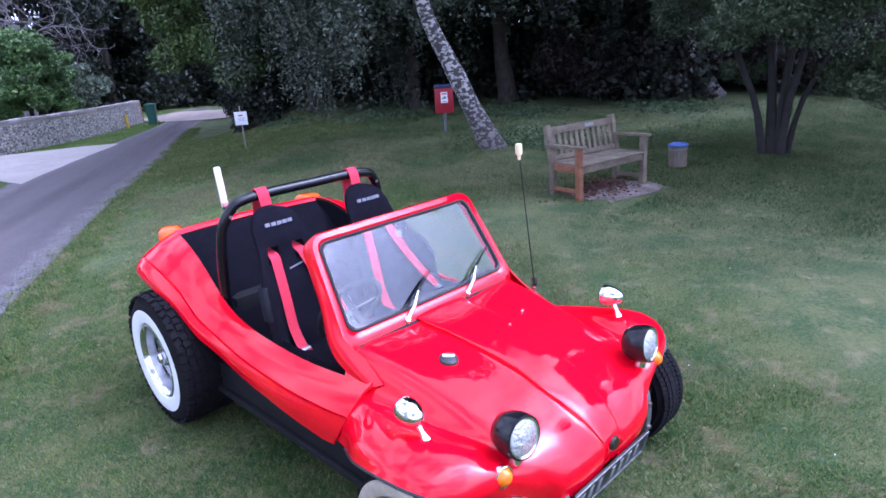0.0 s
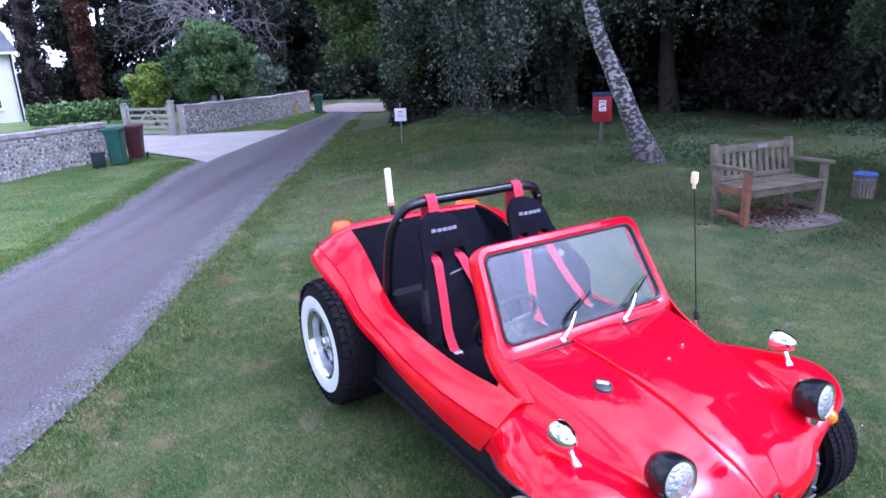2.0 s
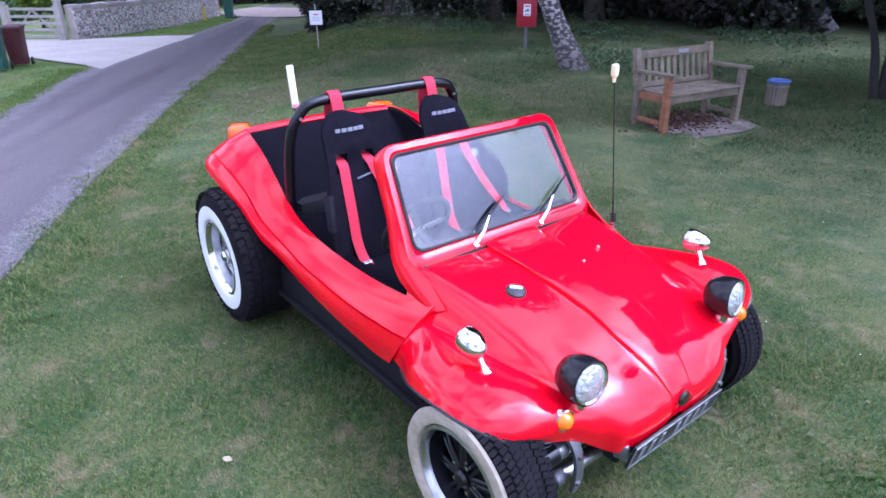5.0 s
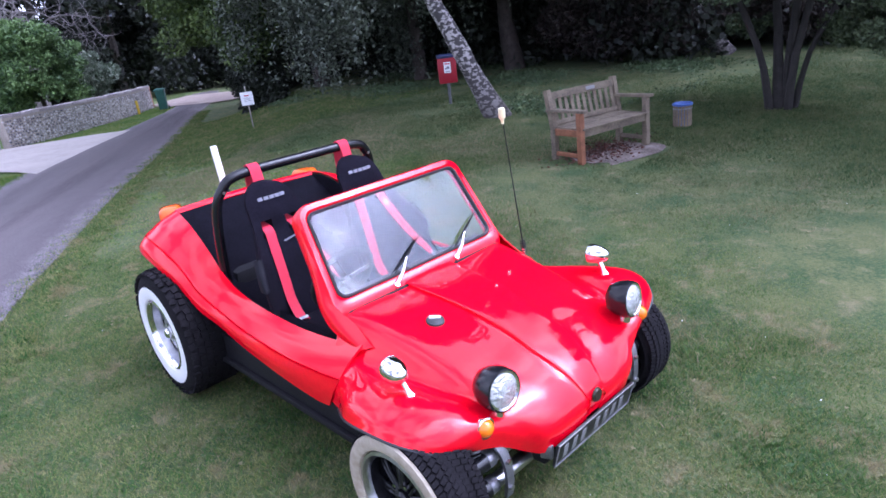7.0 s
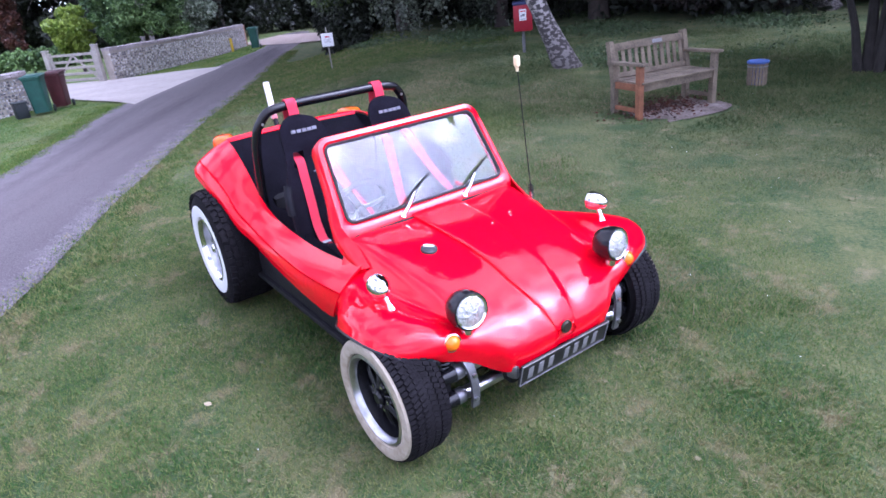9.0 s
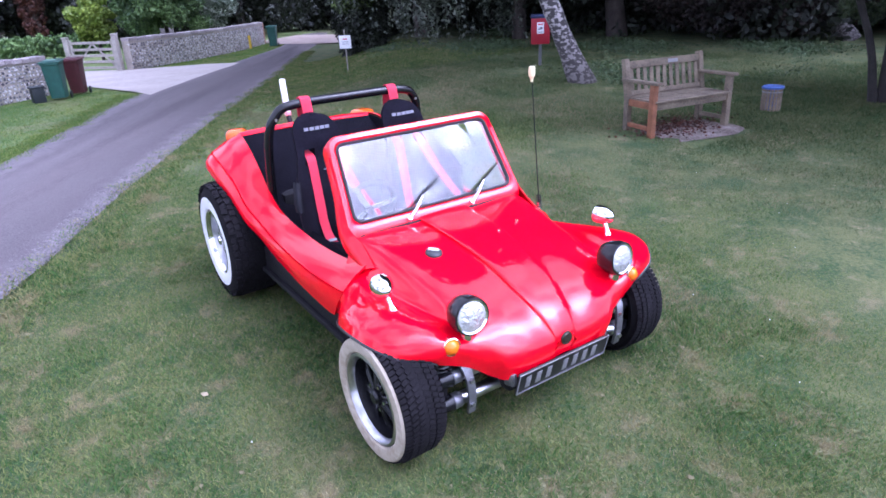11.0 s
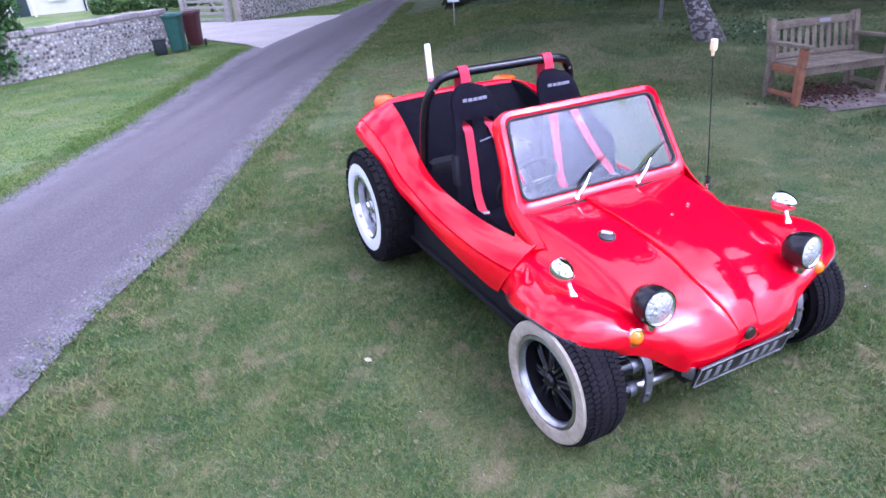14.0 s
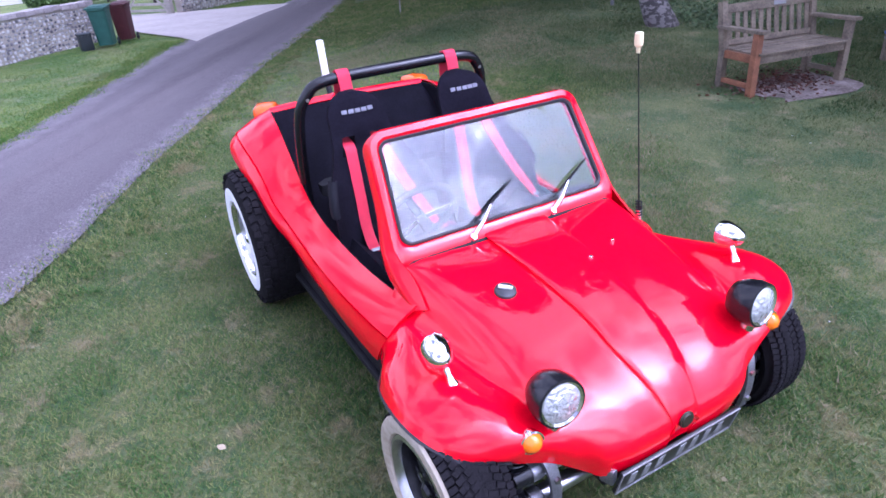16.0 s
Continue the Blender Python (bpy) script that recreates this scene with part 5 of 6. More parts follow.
scuttle_rows = [
    front_row(0.41, 0.742, 0.140, (0.50, 0.722), (0.545, 0.64), (0.580, 0.57), (0.612, 0.48), (0.620, 0.37), (-0.06, -0.06, -0.04, 0.02)),
    front_row(0.62, 0.722, 0.132, (0.475, 0.688), (0.55, 0.600), (0.605, 0.572), (0.672, 0.505), (0.690, 0.425)),
    front_row(0.80, 0.697, 0.122, (0.455, 0.650), (0.535, 0.578), (0.63, 0.592), (0.745, 0.552), (0.775, 0.495)),
    front_row(1.00, 0.648, 0.105, (0.425, 0.602), (0.51, 0.560), (0.63, 0.606), (0.765, 0.580), (0.805, 0.540)),
]
nose_rows = [
    front_row(1.14, 0.594, 0.100, (0.395, 0.558), (0.475, 0.545), (0.61, 0.592), (0.745, 0.568), (0.782, 0.535), (0.0, 0.0, 0.01, 0.01)),
    front_row(1.25, 0.534, 0.080, (0.355, 0.508), (0.44, 0.515), (0.57, 0.550), (0.685, 0.530), (0.715, 0.500), (0.01, 0.02, 0.035, 0.04)),
    front_row(1.32, 0.476, 0.062, (0.315, 0.450), (0.395, 0.465), (0.51, 0.500), (0.615, 0.488), (0.635, 0.470), (0.03, 0.045, 0.07, 0.085), 0.005),
    front_row(1.362, 0.41, 0.050, (0.292, 0.385), (0.355, 0.388), (0.46, 0.440), (0.56, 0.450), (0.58, 0.444), (0.055, 0.085, 0.11, 0.125), 0.015),
    front_row(1.345, 0.315, 0.045, (0.285, 0.290), (0.335, 0.305), (0.44, 0.382), (0.545, 0.424), (0.565, 0.424), (0.06, 0.08, 0.10, 0.115), 0.02),
]
rows = scuttle_rows + nose_rows
bm = bmesh.new()
loft(bm, rows, 5, 5)
mirrored(bm)
thicken(bm, 0.008)
part("bonnet", bm, RED, buggy, "glossy red bonnet and front wings")
for s in (-1, 1):
    bm = bmesh.new()
    tube(bm, spline([(r[-1][0], s * r[-1][1], r[-1][2] - 0.004) for r in rows[1:]], 5), 0.006, 6)
    part("edge_trim", bm, SEAL, buggy, "black rubber edging under the wing lip")

# sill, flank and rear wing of each side
sill_rows = [
    [(0.64, 0.535, 0.640), (0.62, 0.585, 0.600), (0.60, 0.645, 0.525), (0.56, 0.662, 0.455), (0.50, 0.655, 0.375)],
    [(0.45, 0.54, 0.610), (0.45, 0.600, 0.572), (0.44, 0.652, 0.512), (0.42, 0.665, 0.445), (0.40, 0.655, 0.365)],
    [(0.15, 0.545, 0.590), (0.15, 0.605, 0.558), (0.15, 0.660, 0.508), (0.15, 0.676, 0.455), (0.15, 0.668, 0.395)],
    [(-0.18, 0.545, 0.602), (-0.18, 0.610, 0.578), (-0.18, 0.664, 0.535), (-0.18, 0.680, 0.490), (-0.18, 0.672, 0.440)],
    [(-0.42, 0.540, 0.635), (-0.42, 0.610, 0.625), (-0.42, 0.672, 0.590), (-0.42, 0.690, 0.550), (-0.42, 0.682, 0.505)],
]
wing_rows = [
    [(-0.58, 0.533, 0.695), (-0.58, 0.615, 0.688), (-0.57, 0.690, 0.655), (-0.56, 0.712, 0.610), (-0.55, 0.710, 0.565)],
    [(-0.74, 0.525, 0.808), (-0.74, 0.605, 0.798), (-0.73, 0.690, 0.755), (-0.71, 0.722, 0.705), (-0.70, 0.725, 0.660)],
    [(-0.90, 0.512, 0.895), (-0.90, 0.605, 0.878), (-0.90, 0.698, 0.826), (-0.90, 0.735, 0.778), (-0.90, 0.742, 0.735)],
    [(-1.06, 0.497, 0.945), (-1.06, 0.600, 0.918), (-1.07, 0.695, 0.862), (-1.08, 0.735, 0.815), (-1.09, 0.742, 0.782)],
    [(-1.17, 0.480, 0.953), (-1.18, 0.585, 0.918), (-1.19, 0.672, 0.862), (-1.20, 0.710, 0.820), (-1.21, 0.718, 0.792)],
    [(-1.26, 0.458, 0.930), (-1.27, 0.555, 0.890), (-1.27, 0.635, 0.840), (-1.27, 0.668, 0.805), (-1.26, 0.675, 0.785)],
]
for s in (-1, 1):
    bm = bmesh.new()
    creased = []
    for r in sill_rows + wing_rows:
        q = [Vector((x, s * y, z)) for x, y, z in r]
        creased.append([q[0], q[0].lerp(q[2], 0.5) + Vector((0, 0, 0.008)), q[2].lerp(q[0], 0.04), q[2].lerp(q[3], 0.08), q[3], q[4]])
    loft(bm, creased, 5, 5)
    thicken(bm, 0.008)
    part("side_panel", bm, RED, buggy, "glossy red flank and rear wing")

# rear deck and tail
bm = bmesh.new()
loft(bm, [[(x, y, z + 0.012 * (1 - (y / 0.5) ** 2)) for y in (-w, -w / 2, 0, w / 2, w)] for x, z, w in ((-1.165, 0.938, 0.478), (-1.20, 0.958, 0.475), (-1.28, 0.935, 0.455), (-1.36, 0.85, 0.44), (-1.37, 0.66, 0.43))], 4, 4)
thicken(bm, 0.008)
part("rear_deck", bm, RED, buggy, "red rear deck edge")

# inner tub: floor, flanks, slanted bulkhead
bm = bmesh.new()
loft(bm, [[(-1.17, y, 0.942) for y in (-0.47, -0.2, 0.2, 0.47)], [(-1.02, y, 0.82) for y in (-0.50, -0.2, 0.2, 0.50)], [(-0.72, y, 0.50) for y in (-0.5, -0.2, 0.2, 0.5)], [(-0.60, y, 0.27) for y in (-0.5, -0.2, 0.2, 0.5)], [(-0.2, y, 0.25) for y in (-0.5, -0.2, 0.2, 0.5)], [(0.5, y, 0.25) for y in (-0.5, -0.2, 0.2, 0.5)], [(0.80, y, 0.35) for y in (-0.48, -0.2, 0.2, 0.48)], [(0.84, y, 0.62) for y in (-0.42, -0.2, 0.2, 0.42)]], 3, 2)
thicken(bm, 0.01)
part("floor", bm, TRIM, buggy, "black trimmed cockpit floor and bulkhead")
for s in (-1, 1):
    bm = bmesh.new()
    loft(bm, [[(x, s * yt, zt), (x, s * (yt - 0.015), (zt + 0.26) / 2), (x, s * 0.495, 0.26)] for x, yt, zt in ((0.66, 0.525, 0.63), (0.45, 0.535, 0.602), (0.15, 0.54, 0.582), (-0.18, 0.54, 0.594), (-0.42, 0.535, 0.627), (-0.58, 0.528, 0.688), (-0.74, 0.52, 0.80), (-0.9, 0.507, 0.887), (-1.06, 0.492, 0.937), (-1.17, 0.475, 0.945))], 3, 3)
    thicken(bm, 0.008)
    part("side_trim", bm, TRIM, buggy, "black cockpit side trim")
    bm = bmesh.new()
    box(bm, 1.50, 0.10, 0.17, pose(-0.08, s * 0.585, 0.31), 0.02)
    box(bm, 1.50, 0.03, 0.03, pose(-0.08, s * 0.645, 0.245), 0.008)
    part("sill", bm, BLACK_SATIN, buggy, "black sill rail")
bm = bmesh.new()
box(bm, 2.0, 0.9, 0.05, pose(-0.1, 0, 0.225), 0.01)
part("floor_pan", bm, BLACK_SATIN, buggy)
bm = bmesh.new()
box(bm, 0.6, 0.8, 0.4, pose(-1.05, 0, 0.42), 0.06)
part("engine_bay", bm, BLACK_SATIN, buggy, "dark engine and gearbox")
# inner wing liners
for s in (-1, 1):
    bm = bmesh.new()
    box(bm, 0.30, 0.1, 0.3, pose(0.72, s * 0.49, 0.40), 0.03)
    part("liner", bm, BLACK_SATIN, buggy)

# ---- windscreen ----
WS_UP = Vector((-0.195, 0, 0.328)).normalized()
WS_N = Vector((WS_UP.z, 0, -WS_UP.x))
WS_O = Vector((0.430, 0, 0.766))


def ws(v, y, d=0.0):
    """A place in the screen's plane: v up the slope, y across, d proud of it."""
    return WS_O + WS_UP * v + Vector((0, y, 0)) + WS_N * d


def rounded(v0, v1, w0, w1, rad, n=8):
    """A rounded four-sided ring: (v, y) points, w0 half-width at the foot and w1 at the head."""
    out = []
    for cv, cy, a0 in ((v1 - rad, w1 - rad, 90), (v1 - rad, -w1 + rad, 0), (v0 + rad, -w0 + rad, -90), (v0 + rad, w0 - rad, -180)):
        for k in range(n):
            a = radians(a0 - 90 * k / (n - 1))
            out.append((cv + rad * math.cos(a), cy + rad * math.sin(a)))
    return out


def ring_frame(bm, inner, outer, profile):
    """A frame between two rings; profile: (how far from inner to outer, proud)."""
    loops = []
    for t, d in profile:
        loops.append([bm.verts.new(ws(a[0] * (1 - t) + b[0] * t, a[1] * (1 - t) + b[1] * t, d)) for a, b in zip(inner, outer)])
    n = len(inner)
    for p, q in zip(loops, loops[1:] + loops[:1]):
        for k in range(n):
            bm.faces.new((p[k], p[(k + 1) % n], q[(k + 1) % n], q[k]))


opening = rounded(-0.006, 0.398, 0.478, 0.452, 0.045)
outside = rounded(-0.100, 0.442, 0.530, 0.490, 0.075)
bm = bmesh.new()
ring_frame(bm, opening, outside, [(0, -0.03), (0, 0.008), (0.25, 0.018), (0.8, 0.016), (1, 0.0), (1, -0.06), (0.8, -0.07), (0.2, -0.05)])
part("windscreen_frame", bm, RED, buggy, "thick red windscreen surround")
bm = bmesh.new()
ring_frame(bm, rounded(0.006, 0.386, 0.466, 0.440, 0.038), opening, [(0, 0.008), (0, 0.016), (0.6, 0.020), (1.05, 0.016), (1.05, 0.0), (0.2, -0.01)])
part("windscreen_seal", bm, SEAL, buggy, "black rubber windscreen seal")
bm = bmesh.new()
pane = rounded(0.000, 0.392, 0.472, 0.446, 0.042)
front, back_ = [bm.verts.new(ws(v, y, 0.009)) for v, y in pane], [bm.verts.new(ws(v, y, 0.004)) for v, y in pane]
bm.faces.new(front)
bm.faces.new(back_[::-1])
for k in range(len(pane)):
    bm.faces.new((front[k], front[(k + 1) % len(pane)], back_[(k + 1) % len(pane)], back_[k]))
screen = part("windscreen", bm, GLASS, buggy, "flat clear windscreen reflecting the sky", smooth=False)
screen.visible_shadow = False
# scuttle cheeks from the screen down to the wings
for s in (-1, 1):
    bm = bmesh.new()
    loft(bm, [[tuple(ws(0.34, s * 0.492, -0.055)), tuple(ws(0.34, s * 0.502, -0.025)), tuple(ws(0.34, s * 0.496, 0.006))],
              [tuple(ws(0.15, s * 0.512, -0.065)), tuple(ws(0.15, s * 0.522, -0.025)), tuple(ws(0.15, s * 0.510, 0.010))],
              [tuple(ws(0.0, s * 0.535, -0.085)), tuple(ws(0.0, s * 0.546, -0.03)), tuple(ws(0.0, s * 0.520, 0.014))],
              [(0.46, s * 0.550, 0.655), (0.52, s * 0.551, 0.680), (0.56, s * 0.505, 0.704)],
              [(0.60, s * 0.548, 0.622), (0.64, s * 0.547, 0.628), (0.68, s * 0.520, 0.640)]], 5, 5)
    thicken(bm, 0.006)
    part("scuttle_cheek", bm, RED, buggy, "red scuttle cheek")
bm = bmesh.new()
box(bm, 0.16, 0.98, 0.16, pose(0.40, 0, 0.66, 0, 12, 0), 0.03)
part("dashboard", bm, BLACK_SATIN, buggy, "black dashboard")
# steering wheel before the driver
bm = bmesh.new()
m = pose(0.16, -0.27, 0.74, 0, -62, 0)
ring_pts = [m @ Vector((0.165 * math.cos(a), 0.165 * math.sin(a), 0)) for a in np.linspace(0, 2 * math.pi, 41)]
tube(bm, ring_pts, 0.015, 10, ends=False)
wheel_ob = part("steering_wheel", bm, BLACK_SATIN, buggy, "black three-spoked steering wheel")
for k in range(3):
    a = math.pi / 2 + k * 2 * math.pi / 3
    bm = bmesh.new()
    ribbon(bm, [m @ Vector((0, 0, -0.02)), m @ Vector((0.155 * math.cos(a), 0.155 * math.sin(a), 0))], 0.03, m.to_3x3() @ Vector((-math.sin(a), math.cos(a), 0)), 0.004)
    part("spoke", bm, STEEL, wheel_ob)
bm = bmesh.new()
tube(bm, [m @ Vector((0, 0, 0)), m @ Vector((0, 0, -0.25))], 0.022, 10)
part("column", bm, BLACK_SATIN, wheel_ob)


# ---- wheels ----
def make_wheel(x, side, radius, width, rim_r, outer_y, wall_mat, rear, steer=0.0):
    m = pose(x, side * outer_y, radius - 0.010, 0, 0, steer) @ pose(0, 0, 0, 90 if side < 0 else -90, 0, 0)
    h = width
    R = radius
    # the tyre, turned as a closed section; outer face at z = 0, inner at z = -width
    sect = [(rim_r, -0.02), (rim_r + 0.012, -0.004), (rim_r + (R - rim_r) * 0.5, 0.006), (R - 0.045, -0.004), (R - 0.018, -0.022), (R - 0.006, -0.045), (R, -0.5 * h), (R - 0.006, -h + 0.045), (R - 0.018, -h + 0.022), (R - 0.045, -h + 0.004), (rim_r + (R - rim_r) * 0.5, -h - 0.006), (rim_r, -h + 0.02)]
    bm = bmesh.new()
    lathe(bm, sect, 72, m, closed=True)
    tyre = part("tyre", bm, RUBBER, buggy, "wide black off-road tyre" if rear else "black road tyre")
    # tread blocks
    bm = bmesh.new()
    n = 52 if rear else 76
    lanes = (-0.43, -0.30, -0.17, -0.05, 0.07, 0.19, 0.31, 0.43) if rear else (-0.41, -0.27, -0.10, 0.10, 0.27, 0.41)
    for j, u in enumerate(lanes):
        for k in range(n):
            # staggered knobs behind, slanted ribs in front
            lag = 0.5 * (j % 2) + 0.14 * math.sin(k * 2.3 + j) if rear else 2.6 * abs(u) - 0.4 * (u > 0)
            a = 2 * math.pi * (k + lag) / n
            edge = abs(u) > 0.35
            rr = R - (0.010 if edge else 0.002)
            slant = 18 * math.sin(k * 1.7 + j) if rear else (24 if u > 0 else -24) * (0.4 if edge else 1)
            mm = m @ pose(rr * math.cos(a), rr * math.sin(a), -h * (0.5 - u), 0, 0, math.degrees(a)) @ pose(0, 0, 0, slant, (-14 if u > 0 else 14) if edge else 0, 0)
            box(bm, 0.014 if rear else 0.006, 2 * math.pi * R / n * (0.70 if rear else 0.74), h * (0.10 if rear else 0.135), mm)
    part("tread", bm, RUBBER, tyre, smooth=False)
    # white band
    bm = bmesh.new()
    if rear:
        w0, w1 = rim_r + 0.006, rim_r + (R - rim_r) * 0.54
    else:
        w0, w1 = rim_r + 0.006, rim_r + (R - rim_r) * 0.80
    mid = (w0 + w1) / 2
    lathe(bm, [(w0, -0.006), (w0 + 0.006, 0.003), (mid, 0.0105), (w1 - 0.006, 0.006), (w1, -0.004)], 72, m)
    part("whitewall", bm, wall_mat, tyre, "white sidewall band" if rear else "grubby white sidewall band")
    # rim
    bm = bmesh.new()
    lathe(bm, [(rim_r + 0.004, -0.016), (rim_r + 0.004, -0.002), (rim_r - 0.008, 0.002), (rim_r - 0.018, -0.010), (rim_r - 0.022, -0.026)], 64, m)
    rim = part("rim", bm, CHROME if rear else STEEL, buggy, "chromed rim" if rear else "polished rim lip with black spokes")
    bm = bmesh.new()
    lathe(bm, [(rim_r - 0.020, -0.022), (rim_r - 0.026, -0.05), (rim_r - 0.034, -0.09), (rim_r - 0.034, -h + 0.03)], 64, m)
    part("barrel", bm, STEEL if rear else BLACK_PAINT, rim)
    bm = bmesh.new()
    if rear:
        lathe(bm, [(0, -0.035), (0.045, -0.035), (0.06, -0.05), (0.085, -0.055), (0.12, -0.06), (rim_r - 0.032, -0.085)], 48, m)
        part("disc", bm, STEEL, rim)
        for k in range(8):
            a = 2 * math.pi * k / 8
            bm = bmesh.new()
            box(bm, 0.026, 0.055, 0.012, m @ pose(0.148 * math.cos(a), 0.150 * math.sin(a), -0.070, 0, 0, math.degrees(a)), 0.004)
            part("slot", bm, BLACK_SATIN, rim)
    else:
        lathe(bm, [(0, -0.10), (rim_r - 0.036, -0.115)], 40, m)
        part("disc", bm, BLACK_SATIN, rim)
        for k in range(8):
            a = 2 * math.pi * k / 8 + 0.2
            bm = bmesh.new()
            for q in (-1, 1):
                tube(bm, [m @ Vector((0.035 * math.cos(a + 0.25 * q), 0.035 * math.sin(a + 0.25 * q), -0.042)), m @ Vector((0.11 * math.cos(a + 0.10 * q), 0.11 * math.sin(a + 0.10 * q), -0.055)), m @ Vector(((rim_r - 0.03) * math.cos(a + 0.10 * q), (rim_r - 0.03) * math.sin(a + 0.10 * q), -0.07))], 0.0085, 7)
            part("spoke", bm, BLACK_PAINT, rim)
    bm = bmesh.new()
    lathe(bm, [(0, -0.015), (0.022, -0.015), (0.032, -0.025), (0.034, -0.06)], 24, m)
    part("hub_cap", bm, BLACK_PAINT if not rear else CHROME, rim)
    for k in range(5):
        a = 2 * math.pi * k / 5
        bm = bmesh.new()
        lathe(bm, [(0, -0.032), (0.008, -0.032), (0.010, -0.06)], 6, m @ Matrix.Translation((0.056 * math.cos(a), 0.056 * math.sin(a), 0)))
        part("wheel_nut", bm, CHROME, rim)


for s in (-1, 1):
    make_wheel(-0.915, s, 0.370, 0.31, 0.205, 0.820, WHITEWALL, True)
    make_wheel(1.065 if s < 0 else 1.035, s, 0.278 if s < 0 else 0.272, 0.195, 0.194, 0.79 if s < 0 else 0.728, WHITEWALL_DIRTY, False, 1)

# ---- front axle ----
BEAM_X, BEAM_Z = 1.215, (0.212, 0.332)
for z, x in ((BEAM_Z[0], BEAM_X), (BEAM_Z[1], BEAM_X)):
    bm = bmesh.new()
    tube(bm, [(x, -0.50, z), (x, 0.50, z)], 0.028, 14)
    part("beam_tube", bm, STEEL, buggy, "bright steel beam axle tube")
for s in (-1, 1):
    for z in BEAM_Z:
        bm = bmesh.new()
        lathe(bm, [(0, -0.025), (0.028, -0.025), (0.034, -0.018), (0.034, 0.018), (0.028, 0.025), (0, 0.025)], 16, pose(BEAM_X, s * 0.475, z, 90, 0, 0))
        part("axle_boss", bm, DULL_STEEL, buggy)
        bm = bmesh.new()
        tube(bm, [(BEAM_X, s * 0.53, z), (1.09, s * 0.60, z + 0.03)], 0.02, 10)
        part("trailing_arm", bm, BLACK_SATIN, buggy)
    bm = bmesh.new()
    tube(bm, [(1.19, s * 0.515, 0.22), (1.17, s * 0.495, 0.50)], 0.016, 10)
    damper = part("damper", bm, BLACK_SATIN, buggy, "black damper with coil spring")
    bm = bmesh.new()
    tube(bm, [(1.18 + 0.032 * math.cos(a), s * (0.510 - 0.0012 * a / 6.28) + 0.034 * math.sin(a), 0.30 + 0.021 * a / 6.283) for a in np.linspace(0, 2 * math.pi * 9, 150)], 0.005, 6)
    part("spring", bm, DULL_STEEL, damper)
    bm = bmesh.new()
    lathe(bm, [(0, 0), (0.10, 0), (0.105, 0.03), (0.09, 0.06), (0, 0.06)], 28, pose(1.06, s * 0.54, 0.27, 90, 0, 0))
    part("brake_drum", bm, BLACK_SATIN, buggy)
bar = [(1.150, 0.500, 0.490), (1.190, 0.480, 0.452), (1.236, 0.454, 0.402), (1.268, 0.440, 0.340), (1.276, 0.434, 0.250), (1.262, 0.432, 0.165)]
for s in (-1, 1):
    bm = bmesh.new()
    ribbon(bm, spline([(x, s * y, z) for x, y, z in bar], 6), 0.036, (0, 1, 0), 0.014)
    bracket = part("bracket", bm, DULL_STEEL, buggy, "bent flat steel bracket over the beam ends")
    for z, x in ((0.325, 1.278), (0.212, 1.278)):
        bm = bmesh.new()
        lathe(bm, [(0, 0.012), (0.010, 0.012), (0.011, 0.0)], 6, pose(x, s * 0.436, z, 0, 90, 0))
        part("bolt", bm, STEEL, bracket)
bm = bmesh.new()
box(bm, 0.16, 0.86, 0.30, pose(1.07, 0, 0.365), 0.04)
box(bm, 0.50, 0.52, 0.05, pose(1.05, 0, 0.225), 0.015)
part("frame_head", bm, BLACK_SATIN, buggy, "black chassis frame head behind the beam")
for s in (-1, 1):
    for z in BEAM_Z:
        bm = bmesh.new()
        tube(bm, [(BEAM_X, s * 0.498, z), (BEAM_X, s * 0.555, z)], [0.037, 0.028], 14)
        part("seal_cap", bm, BLACK_PAINT, buggy, "black rubber cap on a beam end")

